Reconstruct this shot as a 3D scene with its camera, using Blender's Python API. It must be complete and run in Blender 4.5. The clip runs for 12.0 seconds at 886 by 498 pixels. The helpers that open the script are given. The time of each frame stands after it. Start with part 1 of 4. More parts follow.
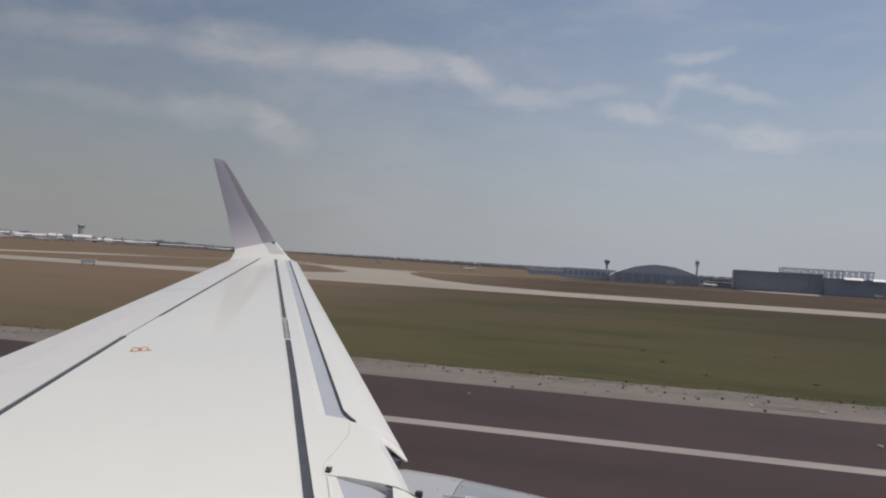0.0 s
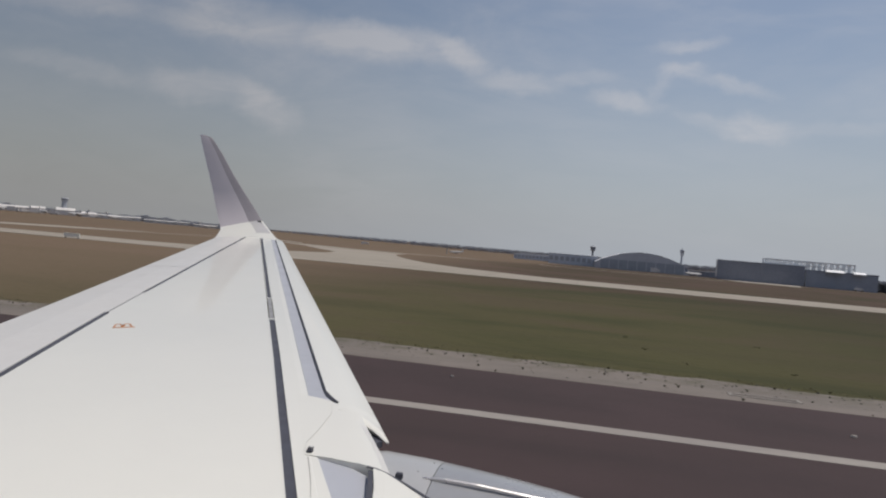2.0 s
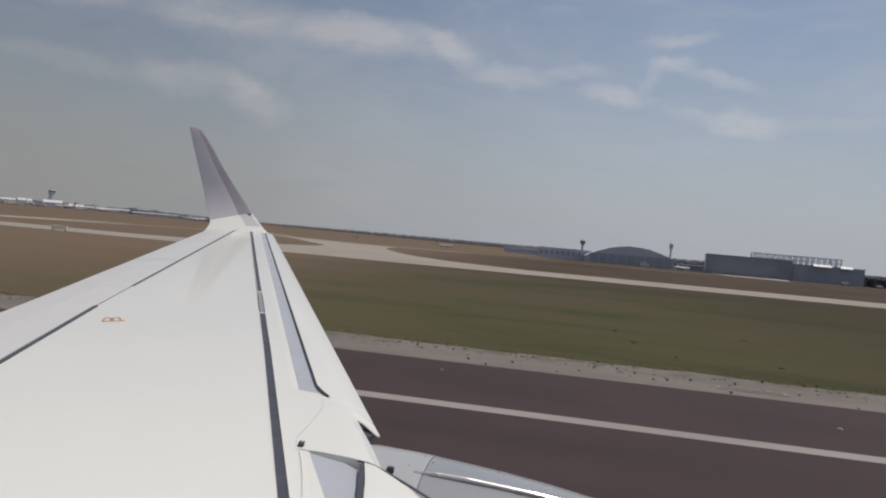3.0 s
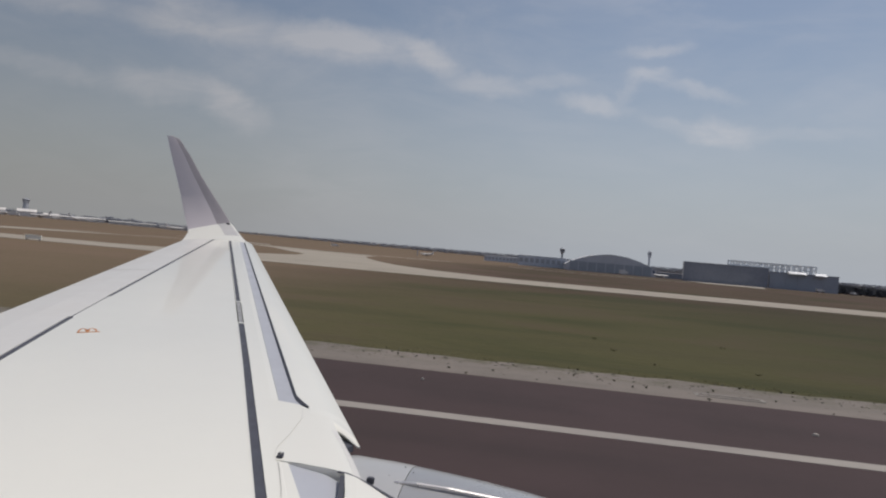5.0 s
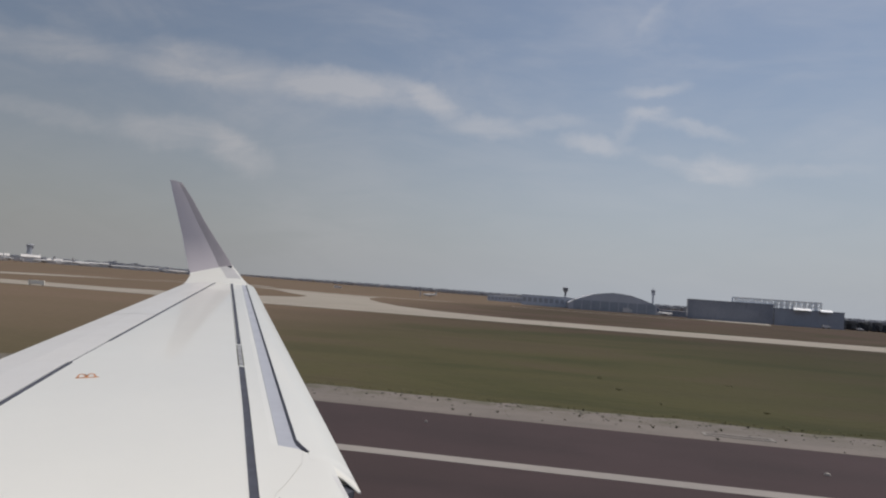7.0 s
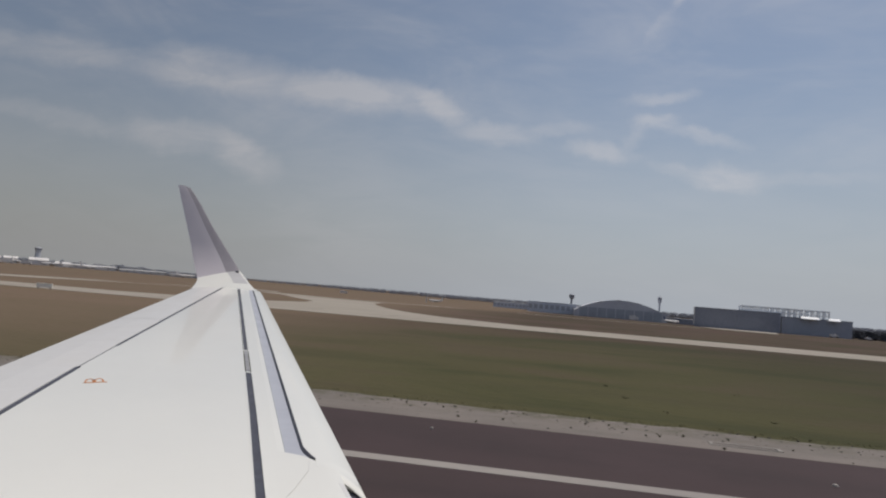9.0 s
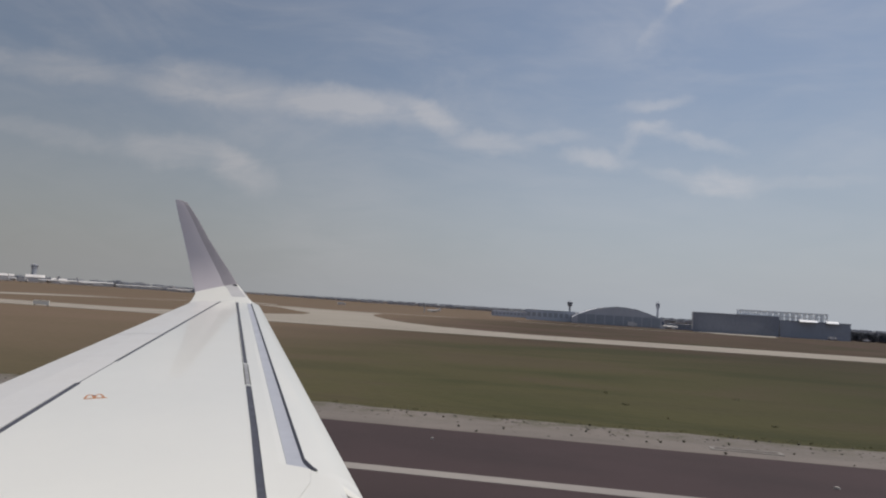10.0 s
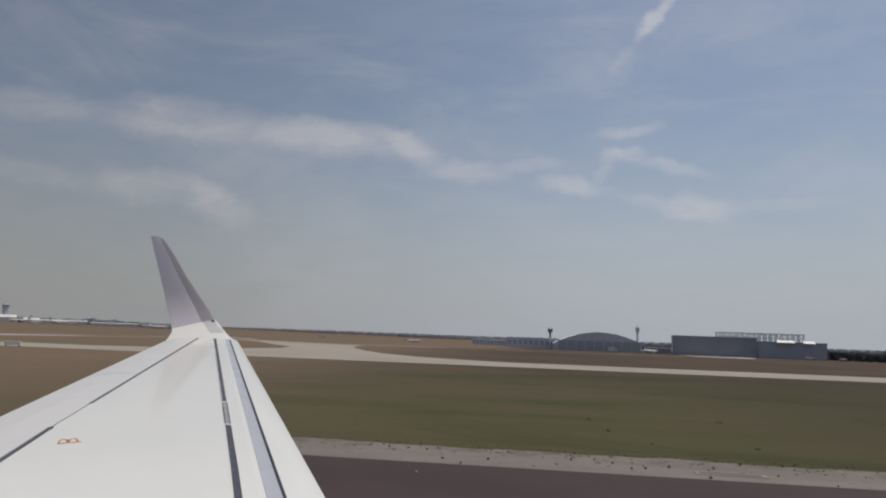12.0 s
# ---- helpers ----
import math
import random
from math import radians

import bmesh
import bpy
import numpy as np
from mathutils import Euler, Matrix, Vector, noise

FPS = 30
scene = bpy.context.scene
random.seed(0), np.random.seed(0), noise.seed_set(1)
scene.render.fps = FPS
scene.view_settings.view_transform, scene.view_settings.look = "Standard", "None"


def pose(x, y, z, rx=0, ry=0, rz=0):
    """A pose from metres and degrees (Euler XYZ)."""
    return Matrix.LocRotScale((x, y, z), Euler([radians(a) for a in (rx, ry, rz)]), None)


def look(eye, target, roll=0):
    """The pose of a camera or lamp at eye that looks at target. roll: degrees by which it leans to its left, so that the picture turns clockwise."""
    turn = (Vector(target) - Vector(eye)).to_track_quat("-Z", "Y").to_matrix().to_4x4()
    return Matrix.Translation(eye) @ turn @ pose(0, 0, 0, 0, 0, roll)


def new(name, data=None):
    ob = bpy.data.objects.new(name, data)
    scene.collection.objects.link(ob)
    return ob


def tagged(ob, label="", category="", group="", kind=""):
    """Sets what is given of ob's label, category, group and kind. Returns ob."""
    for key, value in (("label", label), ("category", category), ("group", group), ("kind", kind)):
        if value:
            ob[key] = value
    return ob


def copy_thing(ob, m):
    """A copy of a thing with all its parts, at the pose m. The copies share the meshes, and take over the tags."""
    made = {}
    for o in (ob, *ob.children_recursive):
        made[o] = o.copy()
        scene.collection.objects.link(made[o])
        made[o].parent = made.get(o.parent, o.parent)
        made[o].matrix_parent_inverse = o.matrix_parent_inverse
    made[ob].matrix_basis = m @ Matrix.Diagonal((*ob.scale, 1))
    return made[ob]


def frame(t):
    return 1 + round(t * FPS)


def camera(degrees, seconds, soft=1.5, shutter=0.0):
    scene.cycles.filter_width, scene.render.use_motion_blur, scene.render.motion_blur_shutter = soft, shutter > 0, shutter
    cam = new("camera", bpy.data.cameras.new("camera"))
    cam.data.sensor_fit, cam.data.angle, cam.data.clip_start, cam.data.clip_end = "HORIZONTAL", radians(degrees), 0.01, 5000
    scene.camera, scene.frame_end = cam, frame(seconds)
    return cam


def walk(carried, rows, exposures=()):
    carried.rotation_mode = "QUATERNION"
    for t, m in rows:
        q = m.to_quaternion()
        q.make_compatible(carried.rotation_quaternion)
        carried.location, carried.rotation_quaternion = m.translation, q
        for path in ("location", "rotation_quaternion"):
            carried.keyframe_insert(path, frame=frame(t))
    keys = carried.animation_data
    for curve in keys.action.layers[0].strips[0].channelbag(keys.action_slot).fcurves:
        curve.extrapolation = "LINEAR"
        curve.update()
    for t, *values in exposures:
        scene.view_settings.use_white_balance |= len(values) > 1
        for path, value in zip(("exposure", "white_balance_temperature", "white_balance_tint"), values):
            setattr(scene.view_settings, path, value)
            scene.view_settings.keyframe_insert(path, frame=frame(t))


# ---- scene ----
# ------------------------------------------------------------ camera
cam = camera(64.2, 12.0, soft=2.1)


def view(t, x, y, z, yaw, pitch, roll):
    """A row of the walk: seconds, eye, and degrees to the left of +y, up, and lean."""
    a, b = radians(yaw), radians(pitch)
    ahead = Vector((-math.sin(a) * math.cos(b), math.cos(a) * math.cos(b), math.sin(b)))
    return t, look((x, y, z), Vector((x, y, z)) + 10 * ahead, roll)


ROWS = [
    (0, -0.007, 0.018, 3.735, 12.13, 0.80, 3.40),
    (0.5, -0.012, 0.034, 3.730, 12.32, 0.97, 3.30),
    (1, -0.012, 0.020, 3.746, 12.40, 1.29, 3.77),
    (1.5, -0.014, 0.025, 3.742, 11.73, 0.60, 5.87),
    (2, 0.000, 0.009, 3.747, 10.96, -0.52, 4.82),
    (2.5, -0.007, 0.021, 3.745, 11.40, 0.05, 4.15),
    (3, -0.009, 0.006, 3.753, 10.12, -0.98, 4.97),
    (3.2, -0.009, 0.006, 3.753, 10.06, -1.33, 5.43),
    (4.8, -0.005, -0.002, 3.759, 8.79, -0.16, 5.05),
    (5, -0.005, -0.002, 3.759, 8.59, -0.15, 4.84),
    (5.5, -0.005, 0.037, 3.748, 8.70, 1.20, 4.67),
    (6, -0.004, 0.022, 3.755, 8.86, 2.04, 4.49),
    (6.5, 0.012, 0.027, 3.755, 8.90, 2.87, 4.10),
    (7, 0.013, 0.013, 3.758, 9.06, 3.10, 4.14),
    (9, -0.001, 0.006, 3.774, 9.60, 3.54, 4.57),
    (9.5, -0.009, 0.010, 3.762, 9.74, 3.52, 3.87),
    (10, 0.001, -0.029, 3.771, 9.42, 4.34, 3.52),
    (10.5, 0.025, -0.063, 3.802, 8.39, 4.61, 2.17),
    (11, 0.029, -0.061, 3.790, 8.27, 4.96, 2.60),
    (11.5, 0.027, -0.045, 3.800, 8.10, 5.57, 1.83),
    (12, -0.022, -0.004, 3.792, 7.82, 6.80, 2.07),
]
walk(cam, [view(*row) for row in ROWS], exposures=[(0, 0.0), (12, 0.0)])

# ------------------------------------------------------------ world and sun
SUN_FROM = Vector((0.32, 0.15, 1.0)).normalized()   # ahead of the wing and outboard, high
HAZE = (0.392, 0.426, 0.476)
HAZE_AWAY = (0.280, 0.281, 0.278)   # on the side turned from the sun
CLOUD = (0.58, 0.575, 0.60)
# u, v, half length, half height, turn, weight of each cloud bank, on the picture plane y = 1
CLOUDS = [
    (-0.836, 0.343, 0.285, 0.038, -0.09, 0.63), (-0.548, 0.313, 0.191, 0.055, -0.11, 0.86), (-0.341, 0.286, 0.172, 0.041, -0.05, 1.0), (-0.299, 0.292, 0.094, 0.023, -0.11, 0.6),
    (-0.196, 0.27, 0.076, 0.026, -0.42, 0.75), (-0.109, 0.234, 0.098, 0.026, -0.02, 0.68), (-0.026, 0.242, 0.088, 0.018, 0.08, 0.56), (0.048, 0.213, 0.071, 0.02, -0.07, 0.72),
    (0.087, 0.233, 0.056, 0.021, 0.98, 0.45), (0.117, 0.261, 0.049, 0.015, 0.08, 0.68), (0.179, 0.244, 0.091, 0.017, -0.27, 0.6), (0.121, 0.294, 0.07, 0.015, 0.11, 0.6),
    (0.145, 0.195, 0.061, 0.017, -0.11, 0.48), (0.207, 0.185, 0.086, 0.025, -0.08, 0.72), (0.32, 0.189, 0.133, 0.017, 0.06, 0.4), (-0.821, 0.233, 0.241, 0.028, -0.17, 0.54),
    (-0.611, 0.211, 0.136, 0.039, -0.04, 0.81), (-0.493, 0.186, 0.108, 0.04, -0.41, 0.94), (-0.462, 0.263, 0.277, 0.077, -0.08, 0.35), (-0.039, 0.331, 0.046, 0.018, 0.05, 0.25),
    (-0.803, 0.385, 0.085, 0.024, -0.39, 0.25), (-0.338, 0.115, 0.212, 0.212, 0.05, 0.34), (-0.035, 0.274, 0.106, 0.084, -0.25, 0.2), (0.157, 0.46, 0.058, 0.017, 0.93, 0.95),
    (0.11, 0.397, 0.065, 0.015, 0.93, 0.3),
]


class Nodes:
    """A short hand for node trees."""

    def __init__(self, tree):
        self.tree = tree

    def add(self, kind, **values):
        n = self.tree.nodes.new(kind)
        for k, v in values.items():
            setattr(n, k, v)
        return n

    def link(self, a, b):
        self.tree.links.new(a, b)

    def math(self, op, a, b=None, c=None, clamp=False):
        n = self.add("ShaderNodeMath", operation=op, use_clamp=clamp)
        for i, v in enumerate((a, b, c)):
            if v is None:
                continue
            if hasattr(v, "is_linked"):
                self.link(v, n.inputs[i])
            else:
                n.inputs[i].default_value = v
        return n.outputs[0]

    def ramp(self, fac, stops, smooth=False):
        n = self.add("ShaderNodeValToRGB")
        n.color_ramp.interpolation = "EASE" if smooth else "LINEAR"
        while len(n.color_ramp.elements) < len(stops):
            n.color_ramp.elements.new(0.5)
        for e, (p, c) in zip(n.color_ramp.elements, stops):
            e.position = p
            e.color = (*c, 1) if len(c) == 3 else c
        self.link(fac, n.inputs[0])
        return n.outputs[0]

    def span(self, value, a, b, c=0.0, d=1.0):
        n = self.add("ShaderNodeMapRange", interpolation_type="SMOOTHSTEP")
        self.link(value, n.inputs[0])
        for i, v in enumerate((a, b, c, d)):
            n.inputs[i + 1].default_value = v
        return n.outputs[0]

    def noise(self, vector, scale, detail=4.0, rough=0.55, stretch=None, warp=0.0):
        if stretch:
            m = self.add("ShaderNodeMapping")
            m.inputs[3].default_value = stretch
            self.link(vector, m.inputs[0])
            vector = m.outputs[0]
        n = self.add("ShaderNodeTexNoise")
        n.inputs["Scale"].default_value, n.inputs["Detail"].default_value = scale, detail
        n.inputs["Roughness"].default_value, n.inputs["Distortion"].default_value = rough, warp
        self.link(vector, n.inputs["Vector"])
        return n.outputs[0]

    def mix(self, fac, a, b, kind="MIX"):
        n = self.add("ShaderNodeMix", data_type="RGBA", blend_type=kind)
        for i, v in ((0, fac), (6, a), (7, b)):
            if hasattr(v, "is_linked"):
                self.link(v, n.inputs[i])
            elif i == 0:
                n.inputs[0].default_value = v
            else:
                n.inputs[i].default_value = (*v, 1)
        return n.outputs[2]


def build_world():
    w = bpy.data.worlds.new("sky")
    scene.world = w
    w.use_nodes = True
    g = Nodes(w.node_tree)
    for n in list(w.node_tree.nodes):
        w.node_tree.nodes.remove(n)
    sky = g.add("ShaderNodeTexSky", sky_type="NISHITA", sun_disc=False)
    sky.sun_elevation, sky.sun_rotation = math.asin(SUN_FROM.z), math.atan2(SUN_FROM.x, SUN_FROM.y)
    sky.dust_density, sky.ozone_density, sky.air_density = 2.0, 1.5, 1.0
    place = g.add("ShaderNodeTexCoord").outputs["Generated"]
    axes = g.add("ShaderNodeSeparateXYZ")
    g.link(place, axes.inputs[0])
    x, y, z = axes.outputs
    ahead = g.math("MAXIMUM", y, 0.05)
    flat = g.add("ShaderNodeCombineXYZ")
    g.link(g.math("DIVIDE", x, ahead), flat.inputs[0])
    g.link(g.math("DIVIDE", z, ahead), flat.inputs[1])
    wisp = g.add("ShaderNodeTexNoise")
    wisp.inputs["Scale"].default_value, wisp.inputs["Detail"].default_value, wisp.inputs["Roughness"].default_value = 17.0, 6.0, 0.60
    g.link(flat.outputs[0], wisp.inputs["Vector"])
    shift = g.add("ShaderNodeVectorMath", operation="MULTIPLY_ADD")
    g.link(wisp.outputs["Color"], shift.inputs[0])
    shift.inputs[1].default_value = (0.060, 0.034, 0)
    g.link(flat.outputs[0], shift.inputs[2])
    back = g.add("ShaderNodeVectorMath", operation="SUBTRACT")
    g.link(shift.outputs[0], back.inputs[0])
    back.inputs[1].default_value = (0.030, 0.017, 0.0)
    total = None
    for u, v, a, b, turn, weight in CLOUDS:
        m = g.add("ShaderNodeMapping", vector_type="TEXTURE")
        m.inputs[1].default_value, m.inputs[2].default_value, m.inputs[3].default_value = (u, v, 0), (0, 0, turn), (a, b, 1)
        g.link(back.outputs[0], m.inputs[0])
        ball = g.add("ShaderNodeTexGradient", gradient_type="SPHERICAL")
        g.link(m.outputs[0], ball.inputs[0])
        one = g.math("MULTIPLY", g.math("SMOOTH_MIN", g.math("MULTIPLY", ball.outputs["Fac"], 1.45), 1.0, 0.3), weight)
        total = one if total is None else g.math("SMOOTH_MAX", total, one, 0.25)
    fine = g.noise(flat.outputs[0], 14.0, 6.0, 0.60, stretch=(0.45, 1.5, 1), warp=0.6)
    grain = g.span(fine, 0.30, 0.68, 0.62, 1.15)
    front = g.span(y, 0.02, 0.25)
    cover = g.math("MULTIPLY", g.math("MULTIPLY", total, grain), front)
    # thin veil of high cloud everywhere
    veil = g.span(g.noise(place, 3.5, 5.0, 0.6, stretch=(1, 1, 3), warp=0.6), 0.42, 0.8, 0.0, 0.35)
    cover = g.math("ADD", cover, g.math("MULTIPLY", veil, g.span(z, 0.05, 0.3)), clamp=True)
    low = g.span(z, -0.05, 0.34, 0.93, 0.10)
    blue, grey, white = (g.add("ShaderNodeBackground") for _ in range(3))
    g.link(sky.outputs[0], blue.inputs[0])
    white.inputs[0].default_value = (*CLOUD, 1)
    side = g.span(x, -0.75, 0.20)
    g.link(g.mix(side, HAZE_AWAY, HAZE), grey.inputs[0])   # brighter and bluer towards the sun
    g.link(g.math("ADD", g.math("MULTIPLY", side, 0.31), 0.67), white.inputs[1])
    g.link(g.math("ADD", g.math("MULTIPLY", side, 0.023), 0.064), blue.inputs[1])
    one, two = g.add("ShaderNodeMixShader"), g.add("ShaderNodeMixShader")
    g.link(low, one.inputs[0])
    g.link(blue.outputs[0], one.inputs[1])
    g.link(grey.outputs[0], one.inputs[2])
    g.link(g.math("MULTIPLY", cover, 0.70, clamp=True), two.inputs[0])
    g.link(one.outputs[0], two.inputs[1])
    g.link(white.outputs[0], two.inputs[2])
    g.link(two.outputs[0], g.add("ShaderNodeOutputWorld").inputs[0])


build_world()
sun = new("sun", bpy.data.lights.new("sun", "SUN"))
sun.data.energy, sun.data.angle, sun.data.color = 2.75, radians(0.6), (1.0, 0.94, 0.85)
sun.matrix_world = look(SUN_FROM * 100, (0, 0, 0))

# ------------------------------------------------------------ materials


def material(name, color, rough=0.6, metal=0.0, vary=0.12, scale=3.0, fine=40.0, bump=0.0, bump_scale=60.0, coat=0.0,
             stretch=None, tint=None, random=0.0):
    """Base colour with stains at one scale and grain at another, and a fine relief."""
    m = bpy.data.materials.new(name)
    m.use_nodes = True
    g = Nodes(m.node_tree)
    p = m.node_tree.nodes["Principled BSDF"]
    where = g.add("ShaderNodeTexCoord").outputs["Object"]
    big = g.noise(where, scale, 5.0, 0.6, stretch=stretch)
    small = g.noise(where, fine, 3.0, 0.6, stretch=stretch)
    tint = tint or tuple(c * 0.72 for c in color)
    both = g.math("ADD", g.math("MULTIPLY", big, 0.65), g.math("MULTIPLY", small, 0.35))
    col = g.mix(g.span(both, 0.34, 0.70, 0.0, min(1.0, vary * 4)), color, tint)
    if random:
        info = g.add("ShaderNodeObjectInfo").outputs["Random"]
        hue = g.add("ShaderNodeHueSaturation")
        g.link(col, hue.inputs["Color"])
        g.link(g.math("ADD", g.math("MULTIPLY", info, random), 1 - random / 2), hue.inputs["Value"])
        col = hue.outputs[0]
    g.link(col, p.inputs["Base Color"])
    p.inputs["Metallic"].default_value = metal
    g.link(g.span(big, 0.2, 0.8, max(0.02, rough - 0.08), min(1, rough + 0.1)), p.inputs["Roughness"])
    p.inputs["Coat Weight"].default_value = coat
    p.inputs["Coat Roughness"].default_value = 0.06
    if bump:
        b = g.add("ShaderNodeBump")
        b.inputs["Strength"].default_value, b.inputs["Distance"].default_value = 1.0, bump
        g.link(g.noise(where, bump_scale, 4.0, 0.65), b.inputs["Height"])
        g.link(b.outputs[0], p.inputs["Normal"])
    return m


M = {}
M["wing"] = material("wing_paint", (0.752, 0.738, 0.685), 0.34, vary=0.05, scale=0.35, fine=3, coat=0.7, tint=(0.672, 0.652, 0.615))
# nacelle grey darkened to paint in shadow on the front cowl
M["wing_trail"] = material("trailing_edge_paint", (0.635, 0.617, 0.598), 0.38, vary=0.08, scale=1.2, fine=14, coat=0.3, tint=(0.54, 0.52, 0.505))
M["bare"] = material("bare_leading_edge", (0.40, 0.41, 0.455), 0.42, vary=0.08, scale=2, fine=20, tint=(0.33, 0.34, 0.39))
# for rubber seals, and for dark pieces standing in for slat shade
M["seal"] = material("seal_and_shade_black", (0.058, 0.060, 0.080), 0.6, vary=0.15, scale=5, fine=40)
M["seal_light"] = material("worn_joint", (0.34, 0.34, 0.35), 0.55, vary=0.3, scale=16, fine=50, tint=(0.16, 0.16, 0.17))
# white darkened so the inner face's shade sits in the colour
M["winglet"] = material("winglet_shade_paint", (0.58, 0.527, 0.548), 0.38, vary=0.05, scale=1.0, fine=12, coat=0.3, tint=(0.51, 0.465, 0.485))
# grey for the shaded front of the white winglet root
M["facet"] = material("root_shade_paint", (0.50, 0.485, 0.48), 0.38, vary=0.08, scale=2, fine=14, coat=0.3, tint=(0.42, 0.41, 0.41))
M["seam"] = material("faint_seam", (0.50, 0.49, 0.475), 0.5, vary=0.2, scale=9, fine=40)
M["winglet_edge"] = material("winglet_edge_metal", (0.36, 0.327, 0.343), 0.4, metal=0.1, vary=0.1, scale=3, fine=20)
M["orange"] = material("orange_marking", (0.48, 0.185, 0.055), 0.5, vary=0.25, scale=12, fine=60)
M["nacelle"] = material("nacelle_paint", (0.385, 0.385, 0.395), 0.35, vary=0.08, scale=1.4, fine=14, coat=0.3, tint=(0.315, 0.32, 0.335))
M["nacelle_front"] = material("cowl_shade_paint", (0.285, 0.29, 0.31), 0.3, vary=0.08, scale=1.2, fine=12, coat=0.4)
M["metal"] = material("polished_metal", (0.72, 0.70, 0.70), 0.22, metal=0.9, vary=0.08, scale=4, fine=30)
M["dark"] = material("dark_interior", (0.03, 0.03, 0.033), 0.8, vary=0.1)
M["tyre"] = material("tyre_rubber", (0.025, 0.025, 0.026), 0.85, vary=0.1, scale=8)
M["cabin"] = material("cabin_lining", (0.45, 0.45, 0.44), 0.7, vary=0.05)
M["white_line"] = material("worn_white_paint", (0.275, 0.248, 0.222), 0.75, vary=0.2, scale=0.9, fine=11, tint=(0.21, 0.188, 0.178), bump=0.002, bump_scale=40, stretch=(0.25, 1, 1))
M["concrete"] = material("taxiway_concrete", (0.292, 0.258, 0.212), 0.85, vary=0.14, scale=0.06, fine=0.9, tint=(0.228, 0.200, 0.165), bump=0.003, bump_scale=15)
M["yellow"] = material("worn_yellow_paint", (0.36, 0.27, 0.07), 0.75, vary=0.2, scale=0.8, fine=9)
M["joint"] = material("concrete_joint", (0.17, 0.15, 0.13), 0.9, vary=0.2, scale=0.5, fine=6)
M["pale"] = material("pale_concrete", (0.24, 0.22, 0.20), 0.8, vary=0.15, scale=0.4, fine=4)
# hangar, dome, tower and far wall tones have distance haze mixed in
M["hangar"] = material("hangar_cladding", (0.250, 0.262, 0.305), 0.6, vary=0.25, scale=0.04, fine=0.5, tint=(0.185, 0.196, 0.235))
M["hangar_pale"] = material("hangar_pale_cladding", (0.33, 0.345, 0.39), 0.6, vary=0.2, scale=0.04, fine=0.5, tint=(0.26, 0.275, 0.315))
M["roof"] = material("pale_roof", (0.88, 0.88, 0.89), 0.6, vary=0.15, scale=0.1, fine=2)
M["truss"] = material("truss_paint", (0.88, 0.88, 0.87), 0.55, vary=0.15, scale=0.5, fine=5)
M["dome"] = material("dome_roof_sheet", (0.54, 0.535, 0.56), 0.7, vary=0.2, scale=0.04, fine=0.4, tint=(0.44, 0.435, 0.46))
M["tower"] = material("tower_concrete", (0.36, 0.375, 0.41), 0.7, vary=0.1, scale=0.2, fine=3)
M["glass"] = material("dark_glass", (0.24, 0.25, 0.28), 0.15, vary=0.1, scale=0.3)
M["glass_pale"] = material("pale_window_band", (0.62, 0.61, 0.62), 0.3, vary=0.1, scale=0.3)
M["far_building"] = material("far_building_wall", (0.50, 0.49, 0.48), 0.8, vary=0.3, scale=0.05, fine=0.5)
# wall colour made pale blue to paint in the haze
M["hazy_wall"] = material("haze_tinted_wall", (0.56, 0.59, 0.65), 0.8, vary=0.2, scale=0.05, fine=0.5)
M["far_white"] = material("far_white_paint", (0.66, 0.63, 0.61), 0.55, vary=0.3, scale=0.12, fine=1)
M["blue"] = material("blue_tail_paint", (0.05, 0.07, 0.14), 0.4, vary=0.1, scale=0.5)
# leaf tone lifted to blue grey, haze painted into it
M["leaf"] = material("haze_tinted_leaves", (0.200, 0.208, 0.226), 0.95, vary=0.2, scale=0.05, fine=0.6, tint=(0.165, 0.172, 0.190))
# distance haze is mixed into this pale bluish leaf colour
M["leaf_far"] = material("haze_tinted_far_leaves", (0.37, 0.38, 0.425), 0.9, vary=0.15, scale=0.01, fine=0.05, tint=(0.33, 0.34, 0.385))
M["bark"] = material("bark", (0.07, 0.055, 0.045), 0.9, vary=0.3)
M["sign"] = material("sign_face", (0.90, 0.86, 0.76), 0.5, vary=0.1, scale=3)
M["debris"] = material("pale_debris", (0.36, 0.33, 0.30), 0.8, vary=0.2, scale=8)
M["stone"] = material("dark_stones", (0.075, 0.066, 0.060), 0.9, vary=0.3, scale=6)
M["weed"] = material("dark_weeds", (0.070, 0.062, 0.042), 0.9, vary=0.4, scale=1.5, fine=9)
M["soil"] = material("bare_earth", (0.155, 0.125, 0.085), 0.95, vary=0.3, scale=0.6, fine=8, bump=0.01, bump_scale=12)
M["blade"] = material("grass_blades", (0.125, 0.120, 0.062), 0.9, vary=0.5, scale=0.5, fine=7, tint=(0.145, 0.120, 0.072))


def leafy(m, share):
    """Lets part of the light through, as thin leaves do."""
    g = Nodes(m.node_tree)
    p, out = m.node_tree.nodes["Principled BSDF"], m.node_tree.nodes["Material Output"]
    thin, both = g.add("ShaderNodeBsdfTranslucent"), g.add("ShaderNodeMixShader")
    g.link(p.inputs["Base Color"].links[0].from_socket, thin.inputs[0])
    both.inputs[0].default_value = share
    g.link(p.outputs[0], both.inputs[1])
    g.link(thin.outputs[0], both.inputs[2])
    g.link(both.outputs[0], out.inputs[0])


leafy(M["leaf"], 0.6)
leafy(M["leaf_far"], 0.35)


